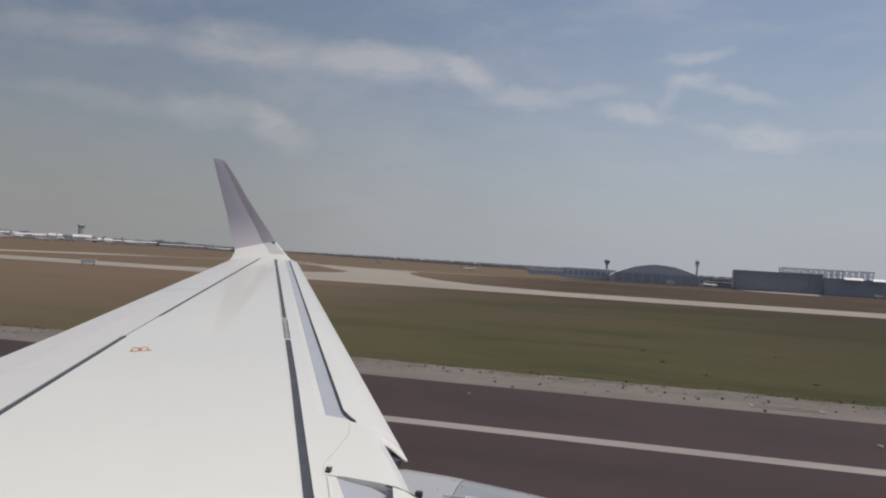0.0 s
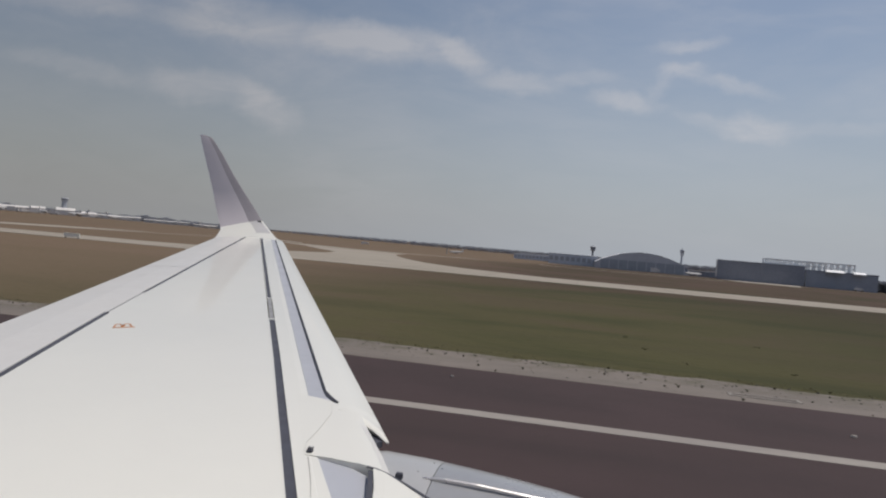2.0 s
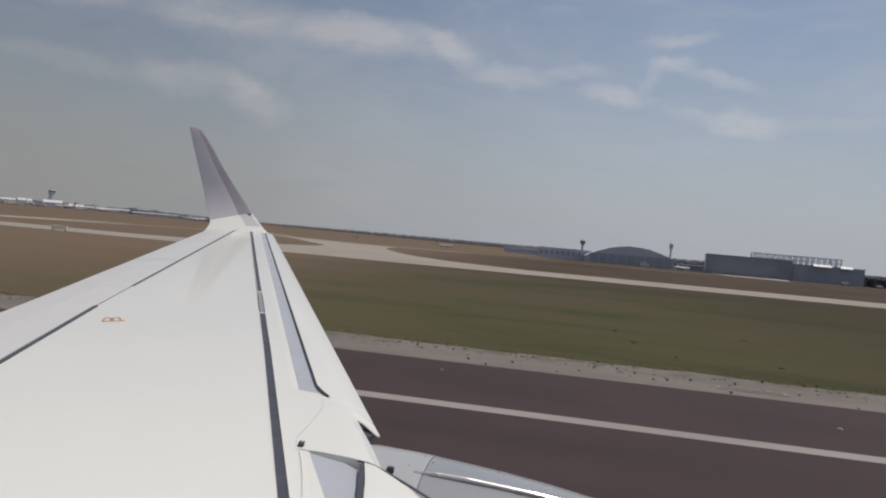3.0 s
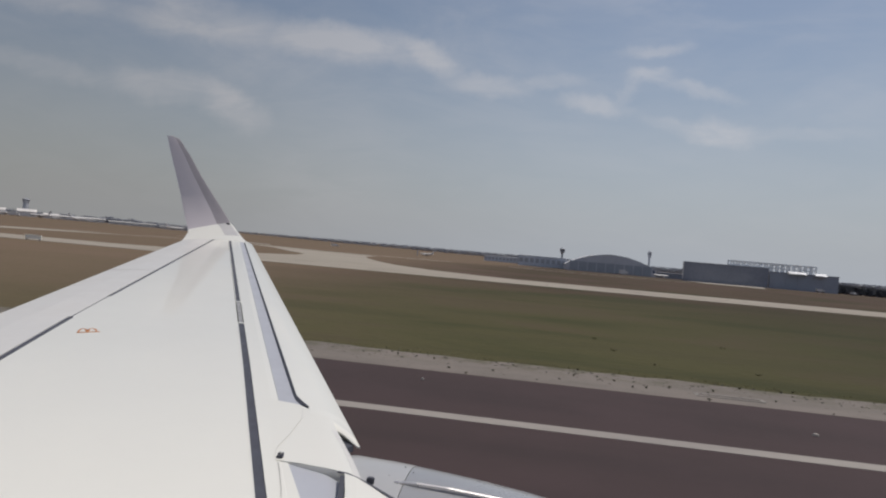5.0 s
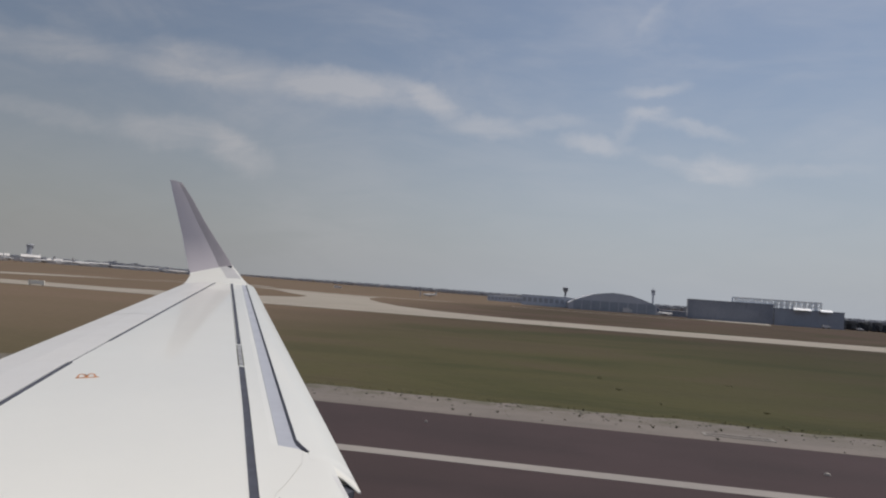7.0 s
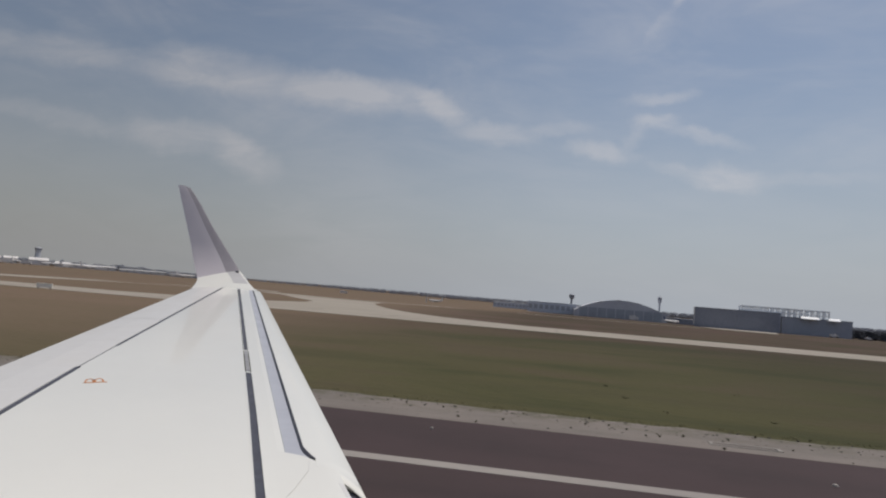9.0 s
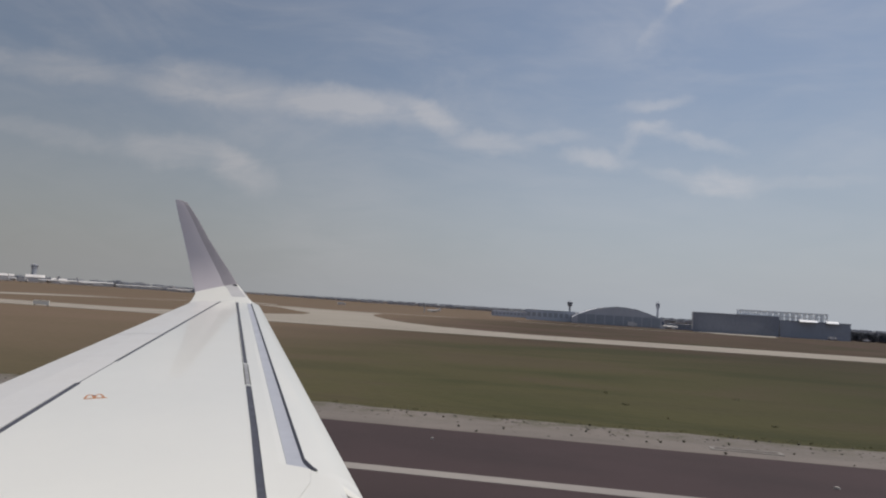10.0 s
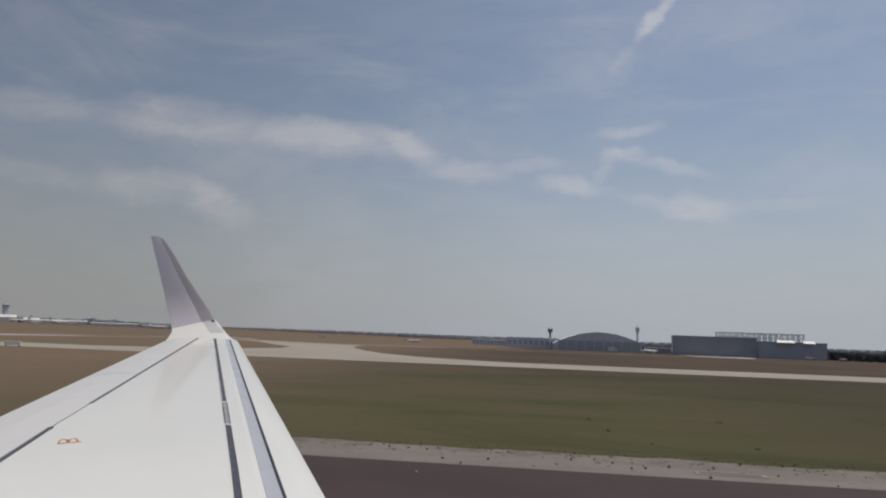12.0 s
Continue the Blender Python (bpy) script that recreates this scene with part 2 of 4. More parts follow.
def asphalt():
    m = bpy.data.materials.new("runway_asphalt")
    m.use_nodes = True
    g = Nodes(m.node_tree)
    p = m.node_tree.nodes["Principled BSDF"]
    where = g.add("ShaderNodeTexCoord").outputs["Object"]
    lanes = g.noise(where, 0.35, 4, 0.6, stretch=(0.06, 1, 1))
    spots = g.noise(where, 0.16, 5, 0.65)
    grit = g.noise(where, 22.0, 3, 0.7)
    col = g.mix(g.span(lanes, 0.35, 0.7), (0.0520, 0.0352, 0.0356), (0.0405, 0.0288, 0.0294))
    col = g.mix(g.span(spots, 0.38, 0.68, 0, 0.9), col, (0.057, 0.038, 0.0395))
    col = g.mix(g.span(grit, 0.55, 0.8, 0, 0.35), col, (0.075, 0.064, 0.063))
    g.link(col, p.inputs["Base Color"])
    p.inputs["Roughness"].default_value = 0.85
    p.inputs["Specular IOR Level"].default_value = 0.2
    b = g.add("ShaderNodeBump")
    b.inputs["Distance"].default_value = 0.004
    g.link(grit, b.inputs["Height"])
    g.link(b.outputs[0], p.inputs["Normal"])
    return m


def gravel():
    m = bpy.data.materials.new("worn_shoulder_concrete")
    m.use_nodes = True
    g = Nodes(m.node_tree)
    p = m.node_tree.nodes["Principled BSDF"]
    where = g.add("ShaderNodeTexCoord").outputs["Object"]
    soft = g.noise(where, 0.5, 5, 0.65, stretch=(0.35, 1, 1))
    spot = g.noise(where, 2.6, 4, 0.7)
    grit = g.noise(where, 18, 3, 0.7)
    col = g.mix(g.span(soft, 0.35, 0.7), (0.168, 0.143, 0.126), (0.126, 0.109, 0.095))
    axes = g.add("ShaderNodeSeparateXYZ")
    g.link(where, axes.inputs[0])
    col = g.mix(g.math("MULTIPLY", g.span(g.noise(where, 0.9, 5, 0.7), 0.42, 0.62), g.span(axes.outputs[1], 22.0, 24.2, 0.0, 0.95)), col, (0.080, 0.072, 0.045))
    col = g.mix(g.span(spot, 0.58, 0.72, 0, 0.8), col, (0.066, 0.058, 0.047))
    col = g.mix(g.span(grit, 0.52, 0.8, 0, 0.4), col, (0.24, 0.21, 0.19))
    g.link(col, p.inputs["Base Color"])
    p.inputs["Roughness"].default_value = 0.9
    b = g.add("ShaderNodeBump")
    b.inputs["Distance"].default_value = 0.012
    g.link(spot, b.inputs["Height"])
    g.link(b.outputs[0], p.inputs["Normal"])
    return m


def field():
    """Mown airfield grass: greener by the runway, drier beyond, in long streaks."""
    m = bpy.data.materials.new("airfield_grass")
    m.use_nodes = True
    g = Nodes(m.node_tree)
    p = m.node_tree.nodes["Principled BSDF"]
    where = g.add("ShaderNodeTexCoord").outputs["Object"]
    axes = g.add("ShaderNodeSeparateXYZ")
    g.link(where, axes.inputs[0])
    patch = g.noise(where, 0.035, 5, 0.55, stretch=(0.5, 1, 1), warp=0.5)
    blotch = g.noise(where, 0.11, 5, 0.55, stretch=(0.45, 1, 1), warp=0.4)
    mown = g.noise(where, 0.30, 3, 0.5, stretch=(0.05, 1, 1))
    tuft = g.noise(where, 2.2, 4, 0.6, stretch=(0.6, 1, 1))
    dry = g.span(axes.outputs[0], -46.0, 0.0, 1.0, 0.0)
    far = g.math("ADD", g.math("ADD", g.span(axes.outputs[1], 36.0, 104.0, 0.0, 0.86), g.math("MULTIPLY", dry, 0.45)), g.math("MULTIPLY", g.math("SUBTRACT", patch, 0.5), 1.1))
    col = g.ramp(far, [(0.0, (0.070, 0.065, 0.031)), (0.22, (0.068, 0.060, 0.031)), (0.45, (0.067, 0.055, 0.033)), (0.70, (0.070, 0.050, 0.036)), (1.0, (0.086, 0.056, 0.046))], smooth=True)
    col = g.mix(g.span(blotch, 0.50, 0.62, 0, 0.62), col, (0.040, 0.044, 0.019))
    col = g.mix(g.span(blotch, 0.38, 0.49, 0.62, 0), col, (0.080, 0.062, 0.040))
    col = g.mix(g.span(mown, 0.46, 0.70, 0, 0.2), col, (0.044, 0.040, 0.025))
    # drier brown on the left, also painted paler in place of window veil
    col = g.mix(g.math("MULTIPLY", dry, 0.80), col, g.mix(patch, (0.125, 0.096, 0.064), (0.198, 0.140, 0.100)))
    # near grass painted darker to the right, imitating shading by the window
    window_shade = g.math("MULTIPLY", g.span(axes.outputs[0], 2.0, 24.0), g.span(axes.outputs[1], 105.0, 70.0, 0.0, 0.5))
    col = g.mix(window_shade, col, g.mix(patch, (0.040, 0.034, 0.021), (0.032, 0.032, 0.016)))
    col = g.mix(g.span(tuft, 0.45, 0.80, 0, 0.25), col, (0.034, 0.034, 0.018))
    g.link(col, p.inputs["Base Color"])
    p.inputs["Roughness"].default_value = 0.95
    p.inputs["Specular IOR Level"].default_value = 0.1
    b = g.add("ShaderNodeBump")
    b.inputs["Distance"].default_value = 0.05
    g.link(tuft, b.inputs["Height"])
    g.link(b.outputs[0], p.inputs["Normal"])
    return m


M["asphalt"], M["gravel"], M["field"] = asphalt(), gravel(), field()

# ------------------------------------------------------------ mesh helpers


def mesh_of(name, bm, mat):
    me = bpy.data.meshes.new(name)
    bmesh.ops.recalc_face_normals(bm, faces=bm.faces)
    bm.to_mesh(me)
    bm.free()
    for m in mat if isinstance(mat, (list, tuple)) else [mat]:
        me.materials.append(m)
    return me


def part(name, bm, mat, parent, label="", smooth=False):
    me = mesh_of(name, bm, mat)
    if smooth:
        me.polygons.foreach_set("use_smooth", [True] * len(me.polygons))
        me.set_sharp_from_angle(angle=radians(35))
    ob = new(name, me)
    if parent is not None:
        ob.parent = parent
    return tagged(ob, label)


def thing(name, place, label, category, group="", kind=""):
    ob = new(name)
    ob.empty_display_size = 0.2
    ob.location = place
    return tagged(ob, label, category, group, kind)


def loft(sections, bm=None, closed=True, caps=True):
    """Skin over rings of equally many points."""
    bm = bm or bmesh.new()
    rings = [[bm.verts.new(p) for p in s] for s in sections]
    n = len(rings[0])
    for a, b in zip(rings, rings[1:]):
        for i in range(n if closed else n - 1):
            j = (i + 1) % n
            bm.faces.new((a[i], a[j], b[j], b[i]))
    if caps and closed:
        bm.faces.new(rings[0])
        bm.faces.new(rings[-1][::-1])
    return bm


def box(bm, x0, x1, y0, y1, z0, z1, bevel=0.0):
    v = [bm.verts.new((x, y, z)) for z in (z0, z1) for x, y in ((x0, y0), (x1, y0), (x1, y1), (x0, y1))]
    fs = [bm.faces.new([v[i] for i in f]) for f in ((3, 2, 1, 0), (4, 5, 6, 7), (0, 1, 5, 4), (1, 2, 6, 5), (2, 3, 7, 6), (3, 0, 4, 7))]
    if bevel:
        es = {e for f in fs for e in f.edges}
        bmesh.ops.bevel(bm, geom=list(es), offset=bevel, segments=2, affect="EDGES")
    return bm


def prism(points, low, high, bm=None):
    """An upright block over an outline; low and high are heights or functions of x and y."""
    bm = bm or bmesh.new()
    f = lambda v, x, y: v(x, y) if callable(v) else v
    a = [bm.verts.new((x, y, f(low, x, y))) for x, y in points]
    b = [bm.verts.new((x, y, f(high, x, y))) for x, y in points]
    bm.faces.new(a[::-1])
    bm.faces.new(b)
    for i in range(len(points)):
        j = (i + 1) % len(points)
        bm.faces.new((a[i], a[j], b[j], b[i]))
    return bm


def rod(bm, a, b, r, sides=8):
    a, b = Vector(a), Vector(b)
    q = (b - a).to_track_quat("Z", "Y")
    rings = [[bm.verts.new(p + q @ Vector((r * math.cos(k * math.tau / sides), r * math.sin(k * math.tau / sides), 0))) for k in range(sides)] for p in (a, b)]
    for k in range(sides):
        bm.faces.new((rings[0][k], rings[0][(k + 1) % sides], rings[1][(k + 1) % sides], rings[1][k]))
    bm.faces.new(rings[0][::-1])
    bm.faces.new(rings[1])
    return bm


def ribbon(points, width, bm=None, height=0.004, at=None):
    """A flat painted band along a line, a little proud of the surface at(x, y)."""
    bm = bm or bmesh.new()
    pts = [Vector((p[0], p[1])) for p in points]
    left, right = [], []
    for i, p in enumerate(pts):
        d = (pts[min(i + 1, len(pts) - 1)] - pts[max(i - 1, 0)]).normalized()
        s = Vector((-d.y, d.x)) * width / 2
        left.append(p + s)
        right.append(p - s)
    top = lambda q: (q.x, q.y, at(q.x, q.y) + height)
    low = lambda q: (q.x, q.y, at(q.x, q.y) - 0.002)
    return loft([[top(a), top(b), low(b), low(a)] for a, b in zip(left, right)], bm)


# ------------------------------------------------------------ ground, runway, taxiways
PROFILE = ((180, 0.0), (300, -2.3), (420, -4.2), (600, -6.9), (1000, -13.0), (1500, -17.5), (2600, -18.0))


def FALL(x, y):
    """Height of the airfield: level by the runway, falling away gently beyond the taxiway and less so towards the terminal."""
    if y <= 180:
        return 0.0
    low = PROFILE[-1][1]
    for (a, za), (b, zb) in zip(PROFILE, PROFILE[1:]):
        if y < b:
            low = za + (zb - za) * (y - a) / (b - a)
            break
    k = min(1.0, max(0.0, (x / y + 0.80) / 0.85))
    return low * (0.2 + 0.8 * k * k * (3 - 2 * k))


def build_ground():
    bm = bmesh.new()
    ys = [-4500, -600, -60, 0, 60, 120, 180, 240, 300, 360, 420, 510, 600, 800, 1000, 1250, 1500, 2000, 2600, 4500, 12000]
    slopes = [-40, -12, -4, -2, -1.2, -1.0, -0.8, -0.72, -0.64, -0.56, -0.48, -0.4, -0.32, -0.24, -0.16, -0.08, 0, 0.05, 0.3, 0.6, 1.2, 2, 4, 12, 40]
    grid = [[bm.verts.new((k * max(y, 180), y, FALL(k * max(y, 180), y))) for k in slopes] for y in ys]
    for a, b in zip(grid, grid[1:]):
        for i in range(len(slopes) - 1):
            bm.faces.new((a[i], a[i + 1], b[i + 1], b[i]))
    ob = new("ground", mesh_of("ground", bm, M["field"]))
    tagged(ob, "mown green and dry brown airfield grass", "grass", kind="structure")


build_ground()
RW = 0.03
ob = new("runway", mesh_of("runway", box(bmesh.new(), -1800, 1800, -38, 21.0, -0.3, RW), M["asphalt"]))
tagged(ob, "dark brownish grey asphalt runway with a white edge line", "runway", kind="structure")
bm = prism([(-1800, 15.30), (1800, 15.30), (1800, 15.82), (-1800, 15.82)], RW - 0.01, RW + 0.006)
ob = part("edge_line", bm, M["white_line"], ob, "worn white painted runway edge line")


def shoulder():
    """Pale strip beside the asphalt with a ragged edge towards the grass."""
    rng = random.Random(3)
    near = [(-1800, 21.01)] + [(-90 + 0.8 * i, 21.01 + 0.05 * rng.random()) for i in range(200)] + [(1800, 21.01)]
    far, drift = [], 0.0
    for i in range(420):
        drift = 0.70 * drift + rng.gauss(0, 0.07)
        far.append((-90 + 0.38 * i, 24.15 + drift + 0.10 * math.sin(i * 0.21)))
    far = [(-1800, 24.2)] + far + [(1800, 24.2)]
    bm = bmesh.new()
    a = [bm.verts.new((x, y, 0.022)) for x, y in near]
    b = [bm.verts.new((x, y, 0.018)) for x, y in far]
    c = [bm.verts.new((x, y, -0.1)) for x, y in far]
    bm.faces.new(a + b[::-1])
    for i in range(len(b) - 1):
        bm.faces.new((b[i], b[i + 1], c[i + 1], c[i]))
    bmesh.ops.triangulate(bm, faces=[f for f in bm.faces if len(f.verts) > 4])
    ob = new("runway_shoulder", mesh_of("runway_shoulder", bm, M["gravel"]))
    tagged(ob, "pale worn concrete shoulder strip with a ragged grassy edge", "shoulder", kind="structure")


shoulder()


def taxiway(name, points, z, label):
    ob = new(name, mesh_of(name, prism(points, lambda x, y: FALL(x, y) - 0.3, lambda x, y: FALL(x, y) + z), M["concrete"]))
    return tagged(ob, label, "taxiway", kind="structure")


main_taxiway = taxiway("taxiway", [(-1500, 87.0), (1500, 87.0), (1500, 101.5), (-1500, 101.5)], 0.03, "pale buff concrete taxiway running along the runway")


# the wide branch that leaves the taxiway behind the wing tip, and the link that comes back to it
taxiway("taxiway_branch", [(-4, 101.3), (-10, 104), (-18, 109), (-26, 119), (-32, 131), (-38, 146), (-42, 160), (-43, 172), (-38, 196), (-30, 236), (-40, 240), (-46, 204),
                           (-54, 190), (-66, 194), (-80, 206), (-96, 204), (-84, 192), (-70, 173), (-58, 152), (-49.5, 139), (-47, 127), (-50, 116), (-58, 106), (-68, 101.3)],
        0.036, "wide pale concrete branch curving away from the taxiway")
taxiway("taxiway_branch", [(-152, 101.3), (-132, 108), (-120, 121), (-113, 140), (-107, 164), (-96, 184), (-84, 191.8), (-96.2, 204.2), (-110, 192), (-122, 168), (-128, 142), (-136, 124), (-150, 112), (-176, 101.3)],
        0.033, "narrow pale concrete link behind the winglet")
taxiway("far_taxiway", [(-1500, 262), (-148, 262), (-112, 240), (-96, 236), (-108, 262), (-132, 284), (-1500, 284)], 0.05, "far thin pale concrete taxiway")

# the wide runway exit that the airplane has passed: pale concrete between two dark asphalt fillets
exit_apron = taxiway("runway_exit", [(-174.0, 21.03), (-139.3, 21.03), (-138.4, 37.0), (-130.2, 38.4), (-130.0, 45.0), (-131.6, 54.0), (-133.4, 64.0), (-134.4, 76.0), (-131.0, 84.0), (-124.0, 86.98),
                                     (-196.0, 86.98), (-184.0, 82.0), (-175.0, 75.5), (-168.0, 64.0), (-163.6, 55.0), (-162.0, 48.3), (-165.2, 38.0), (-169.0, 29.6)],
                     0.04, "wide pale concrete runway exit with yellow guide lines")
for pts in ([(-152.3, 17.7), (-150.9, 20.6), (-149.8, 24.4), (-149.1, 28), (-149, 31.9), (-149.8, 38.5), (-150.1, 46.2), (-149.6, 61.1), (-147, 74), (-142, 88)],
            [(-149, 31.9), (-147.4, 27.3), (-144.6, 21.4), (-143.1, 18.9), (-140.6, 17.4), (-134, 16.7)]):
    part("guide_line", ribbon(pts, 0.3, at=lambda x, y: 0.045), M["yellow"], exit_apron, "worn yellow guide line")
part("joint", box(bmesh.new(), -168, -134, 61.9, 62.1, 0.0, 0.044), M["joint"], exit_apron, "dark sealed concrete joint")


def fillet(points, edge):
    """Dark asphalt between an exit and the grass, with a yellow line along its concrete side."""
    ob = new("exit_shoulder", mesh_of("exit_shoulder", prism(points, -0.3, 0.034), M["asphalt"]))
    tagged(ob, "dark curved asphalt shoulder of the runway exit with a yellow edge line", "shoulder", kind="structure")
    part("edge_stripe", ribbon(edge, 0.25, at=lambda x, y: 0.036), M["yellow"], ob, "worn yellow edge stripe")


fillet([(-196, 21.02), (-174.1, 21.02), (-169.1, 29.6), (-165.3, 38), (-162.1, 48.3), (-163.7, 55), (-168.1, 64), (-175.1, 75.5), (-184, 81.9), (-178.8, 77), (-171.4, 66.6), (-168.5, 50.8), (-169, 42.7), (-171, 34), (-174, 27.7), (-180, 24.4)],
       [(-180, 18.4), (-174.4, 21.5), (-171.4, 26), (-169.3, 29.8), (-165.6, 38), (-162.5, 48)])
fillet([(-139.2, 21.02), (-106, 21.02), (-107.3, 23.7), (-112.8, 26), (-116.5, 30.2), (-120.7, 35.4), (-124.7, 40.2), (-127.0, 54), (-128.1, 68.3), (-127.6, 80), (-124, 86.6), (-131, 83.9), (-134.3, 76), (-133.3, 64), (-131.5, 54), (-129.9, 45), (-130.1, 38.3), (-138.3, 36.9)],
       [(-129.4, 41), (-124.7, 31.4), (-120, 26.2), (-116.9, 22.5), (-113.7, 20.0), (-111, 17.8)])

# joints of the concrete, across and down the middle
bm = bmesh.new()
for i in range(-14, 15):
    box(bm, i * 11.4 - 0.04, i * 11.4 + 0.04, 87.1, 101.4, 0.0, 0.034)
box(bm, -700, 700, 94.15, 94.3, 0.0, 0.034)
part("joint", bm, M["joint"], main_taxiway, "dark sealed concrete joints")


def drain():
    """A slot drain: a pale concrete rim round a dark grate."""
    ob = thing("slot_drain", (5.6, 22.0, 0.022), "pale concrete slot drain with a dark grate in the shoulder", "drain")
    bm = bmesh.new()
    for x0, x1, y0, y1 in ((-1.0, 1.0, -0.24, -0.15), (-1.0, 1.0, 0.15, 0.24), (-1.0, -0.88, -0.15, 0.15), (0.88, 1.0, -0.15, 0.15)):
        box(bm, x0, x1, y0, y1, -0.02, 0.016, 0.006)
    part("rim", bm, M["pale"], ob)
    bm = bmesh.new()
    for i in range(24):
        box(bm, -0.87 + i * 0.0735, -0.83 + i * 0.0735, -0.15, 0.15, -0.02, 0.008)
    part("grate", bm, M["gravel"], ob, "dull metal grate")


drain()


def scatter(name, label, category, count, seed, where, size, mat, flat=0.5):
    """Small stones or clods, one joined mesh."""
    rng = random.Random(seed)
    bm = bmesh.new()
    for _ in range(count):
        x, y, z = where(rng)
        s = size * rng.uniform(0.4, 1.4)
        m = Matrix.Translation((x, y, z)) @ Euler((0, 0, rng.random() * 6)).to_matrix().to_4x4() @ Matrix.Diagonal((s * rng.uniform(0.8, 1.8), s, s * flat, 1))
        r = bmesh.ops.create_icosphere(bm, subdivisions=1, radius=1, matrix=m)
        for v in r["verts"]:
            v.co += Vector((rng.uniform(-1, 1), rng.uniform(-1, 1), rng.uniform(-1, 1))) * s * 0.25
    ob = new(name, mesh_of(name, bm, mat))
    return tagged(ob, label, category, kind="stuff")


scatter("stones", "dark stones and clods scattered on the pale shoulder", "stones", 420, 4,
        lambda r: (r.uniform(-30, 22), 24.3 - abs(r.gauss(0, 1.2)), 0.02), 0.034, M["stone"])


def weeds():
    """Dark weeds rooted in the cracks of the shoulder, in loose clusters."""
    rng = random.Random(44)
    verts, faces = [], []
    for _ in range(32):
        cx, cy = rng.uniform(-38, 34), rng.uniform(21.4, 24.0)
        for _ in range(rng.randint(1, 6)):
            x, y, h = cx + rng.gauss(0, 0.9), min(24.3, max(21.2, cy + rng.gauss(0, 0.8))), rng.uniform(0.03, 0.085)
            for _ in range(16):
                a, w = rng.random() * math.tau, rng.uniform(0.010, 0.024)
                out, top = rng.uniform(0.2, 0.9) * h, h * rng.uniform(0.4, 1.1)
                dx, dy = math.cos(a), math.sin(a)
                k = len(verts)
                verts.extend([(x - dy * w, y + dx * w, 0.02), (x + dy * w, y - dx * w, 0.02), (x + dx * out + dy * w, y + dy * out - dx * w, 0.02 + top * 0.7), (x + dx * out * 1.3, y + dy * out * 1.3, 0.02 + top)])
                faces.append((k, k + 1, k + 2, k + 3))
    me = bpy.data.meshes.new("weeds")
    me.from_pydata(verts, [], faces)
    me.materials.append(M["weed"])
    tagged(new("weeds", me), "small dark weeds growing in the pale shoulder", "weeds", kind="stuff")


weeds()
for x, y, s in ((6.6, 18.0, 0.5), (-3.2, 19.4, 0.3)):
    bm = bmesh.new()
    loft([[(0.16 * s * c * math.cos(a), 0.10 * s * c * math.sin(a), z) for a in [k * math.tau / 9 for k in range(9)]] for c, z in ((1, 0), (1.0, 0.02), (0.7, 0.05), (0.2, 0.06))], bm)
    ob = part("inset_light", bm, M["debris"], None, "small pale inset light on the asphalt", smooth=True)
    ob.location = (x, y, RW - 0.002)
    tagged(ob, category="light", group="inset lights")


# further along the runway: wheel tracks in the grass, a shrub, a junction with barrier blocks
for pts in ([(124, 64), (128, 56), (132, 48), (135.4, 41), (138, 31), (139.3, 24.4)], [(133, 46), (136.5, 39), (139.4, 30.5), (140.8, 24.4)]):
    ob = part("wheel_track", ribbon(pts, 0.55, at=lambda x, y: 0.012, height=0.01), M["soil"], None, "bare pale earth wheel track worn through the grass")
    tagged(ob, category="track", group="wheel tracks", kind="structure")
junction = taxiway("taxiway_junction", [(190, 86.98), (204, 84.6), (214.3, 80), (226.6, 66), (240, 44), (252, 21.03), (286, 21.03), (274, 44), (266, 66), (268, 78), (280, 86.98)], 0.04,
                   "pale concrete junction between the taxiway and the runway")
taxiway("far_taxiway", [(150, 150), (206, 122), (250, 101.4), (300, 101.4), (240, 128), (172, 162)], 0.034, "pale concrete branch crossing the far field")


def barrier_block():
    ob = thing("barrier_block", (0, 0, 0), "low white plastic barrier block on the taxiway", "barrier", "barrier blocks")
    secs = [[(x * 0.9 * k, y * d, z) for x, y in ((-1, -1), (1, -1), (1, 1), (-1, 1))] for k, d, z in ((1, 0.22, 0), (1, 0.22, 0.12), (0.98, 0.10, 0.35), (0.96, 0.08, 0.62))]
    part("body", loft(secs), M["sign"], ob)
    for x in (-0.55, 0.55):
        part("foot", box(bmesh.new(), x - 0.12, x + 0.12, -0.26, 0.26, 0, 0.08, 0.02), M["seal"], ob)
    return ob


block = barrier_block()
block.location = (191, 102.4, 0)
for i in range(1, 10):
    copy_thing(block, pose(191 + 2.7 * i, 102.4 + 0.25 * i, FALL(191 + 2.7 * i, 102.4), 0, 0, 4))


def field_marker():
    ob = thing("field_marker", (0, 0, 0), "small pale marker post in the grass", "marker", "field markers")
    part("post", rod(bmesh.new(), (0, 0, 0), (0, 0, 0.35), 0.03, 8), M["seal"], ob)
    part("plate", box(bmesh.new(), -0.2, 0.2, -0.02, 0.02, 0.25, 0.55, 0.01), M["sign"], ob)
    return ob


mark = field_marker()
mark.location = (132, 57, 0)
for x, y in ((132.8, 57.2), (134.9, 57), (128.4, 41.7), (130, 42.9), (131.3, 41.4)):
    copy_thing(mark, pose(x, y, 0))


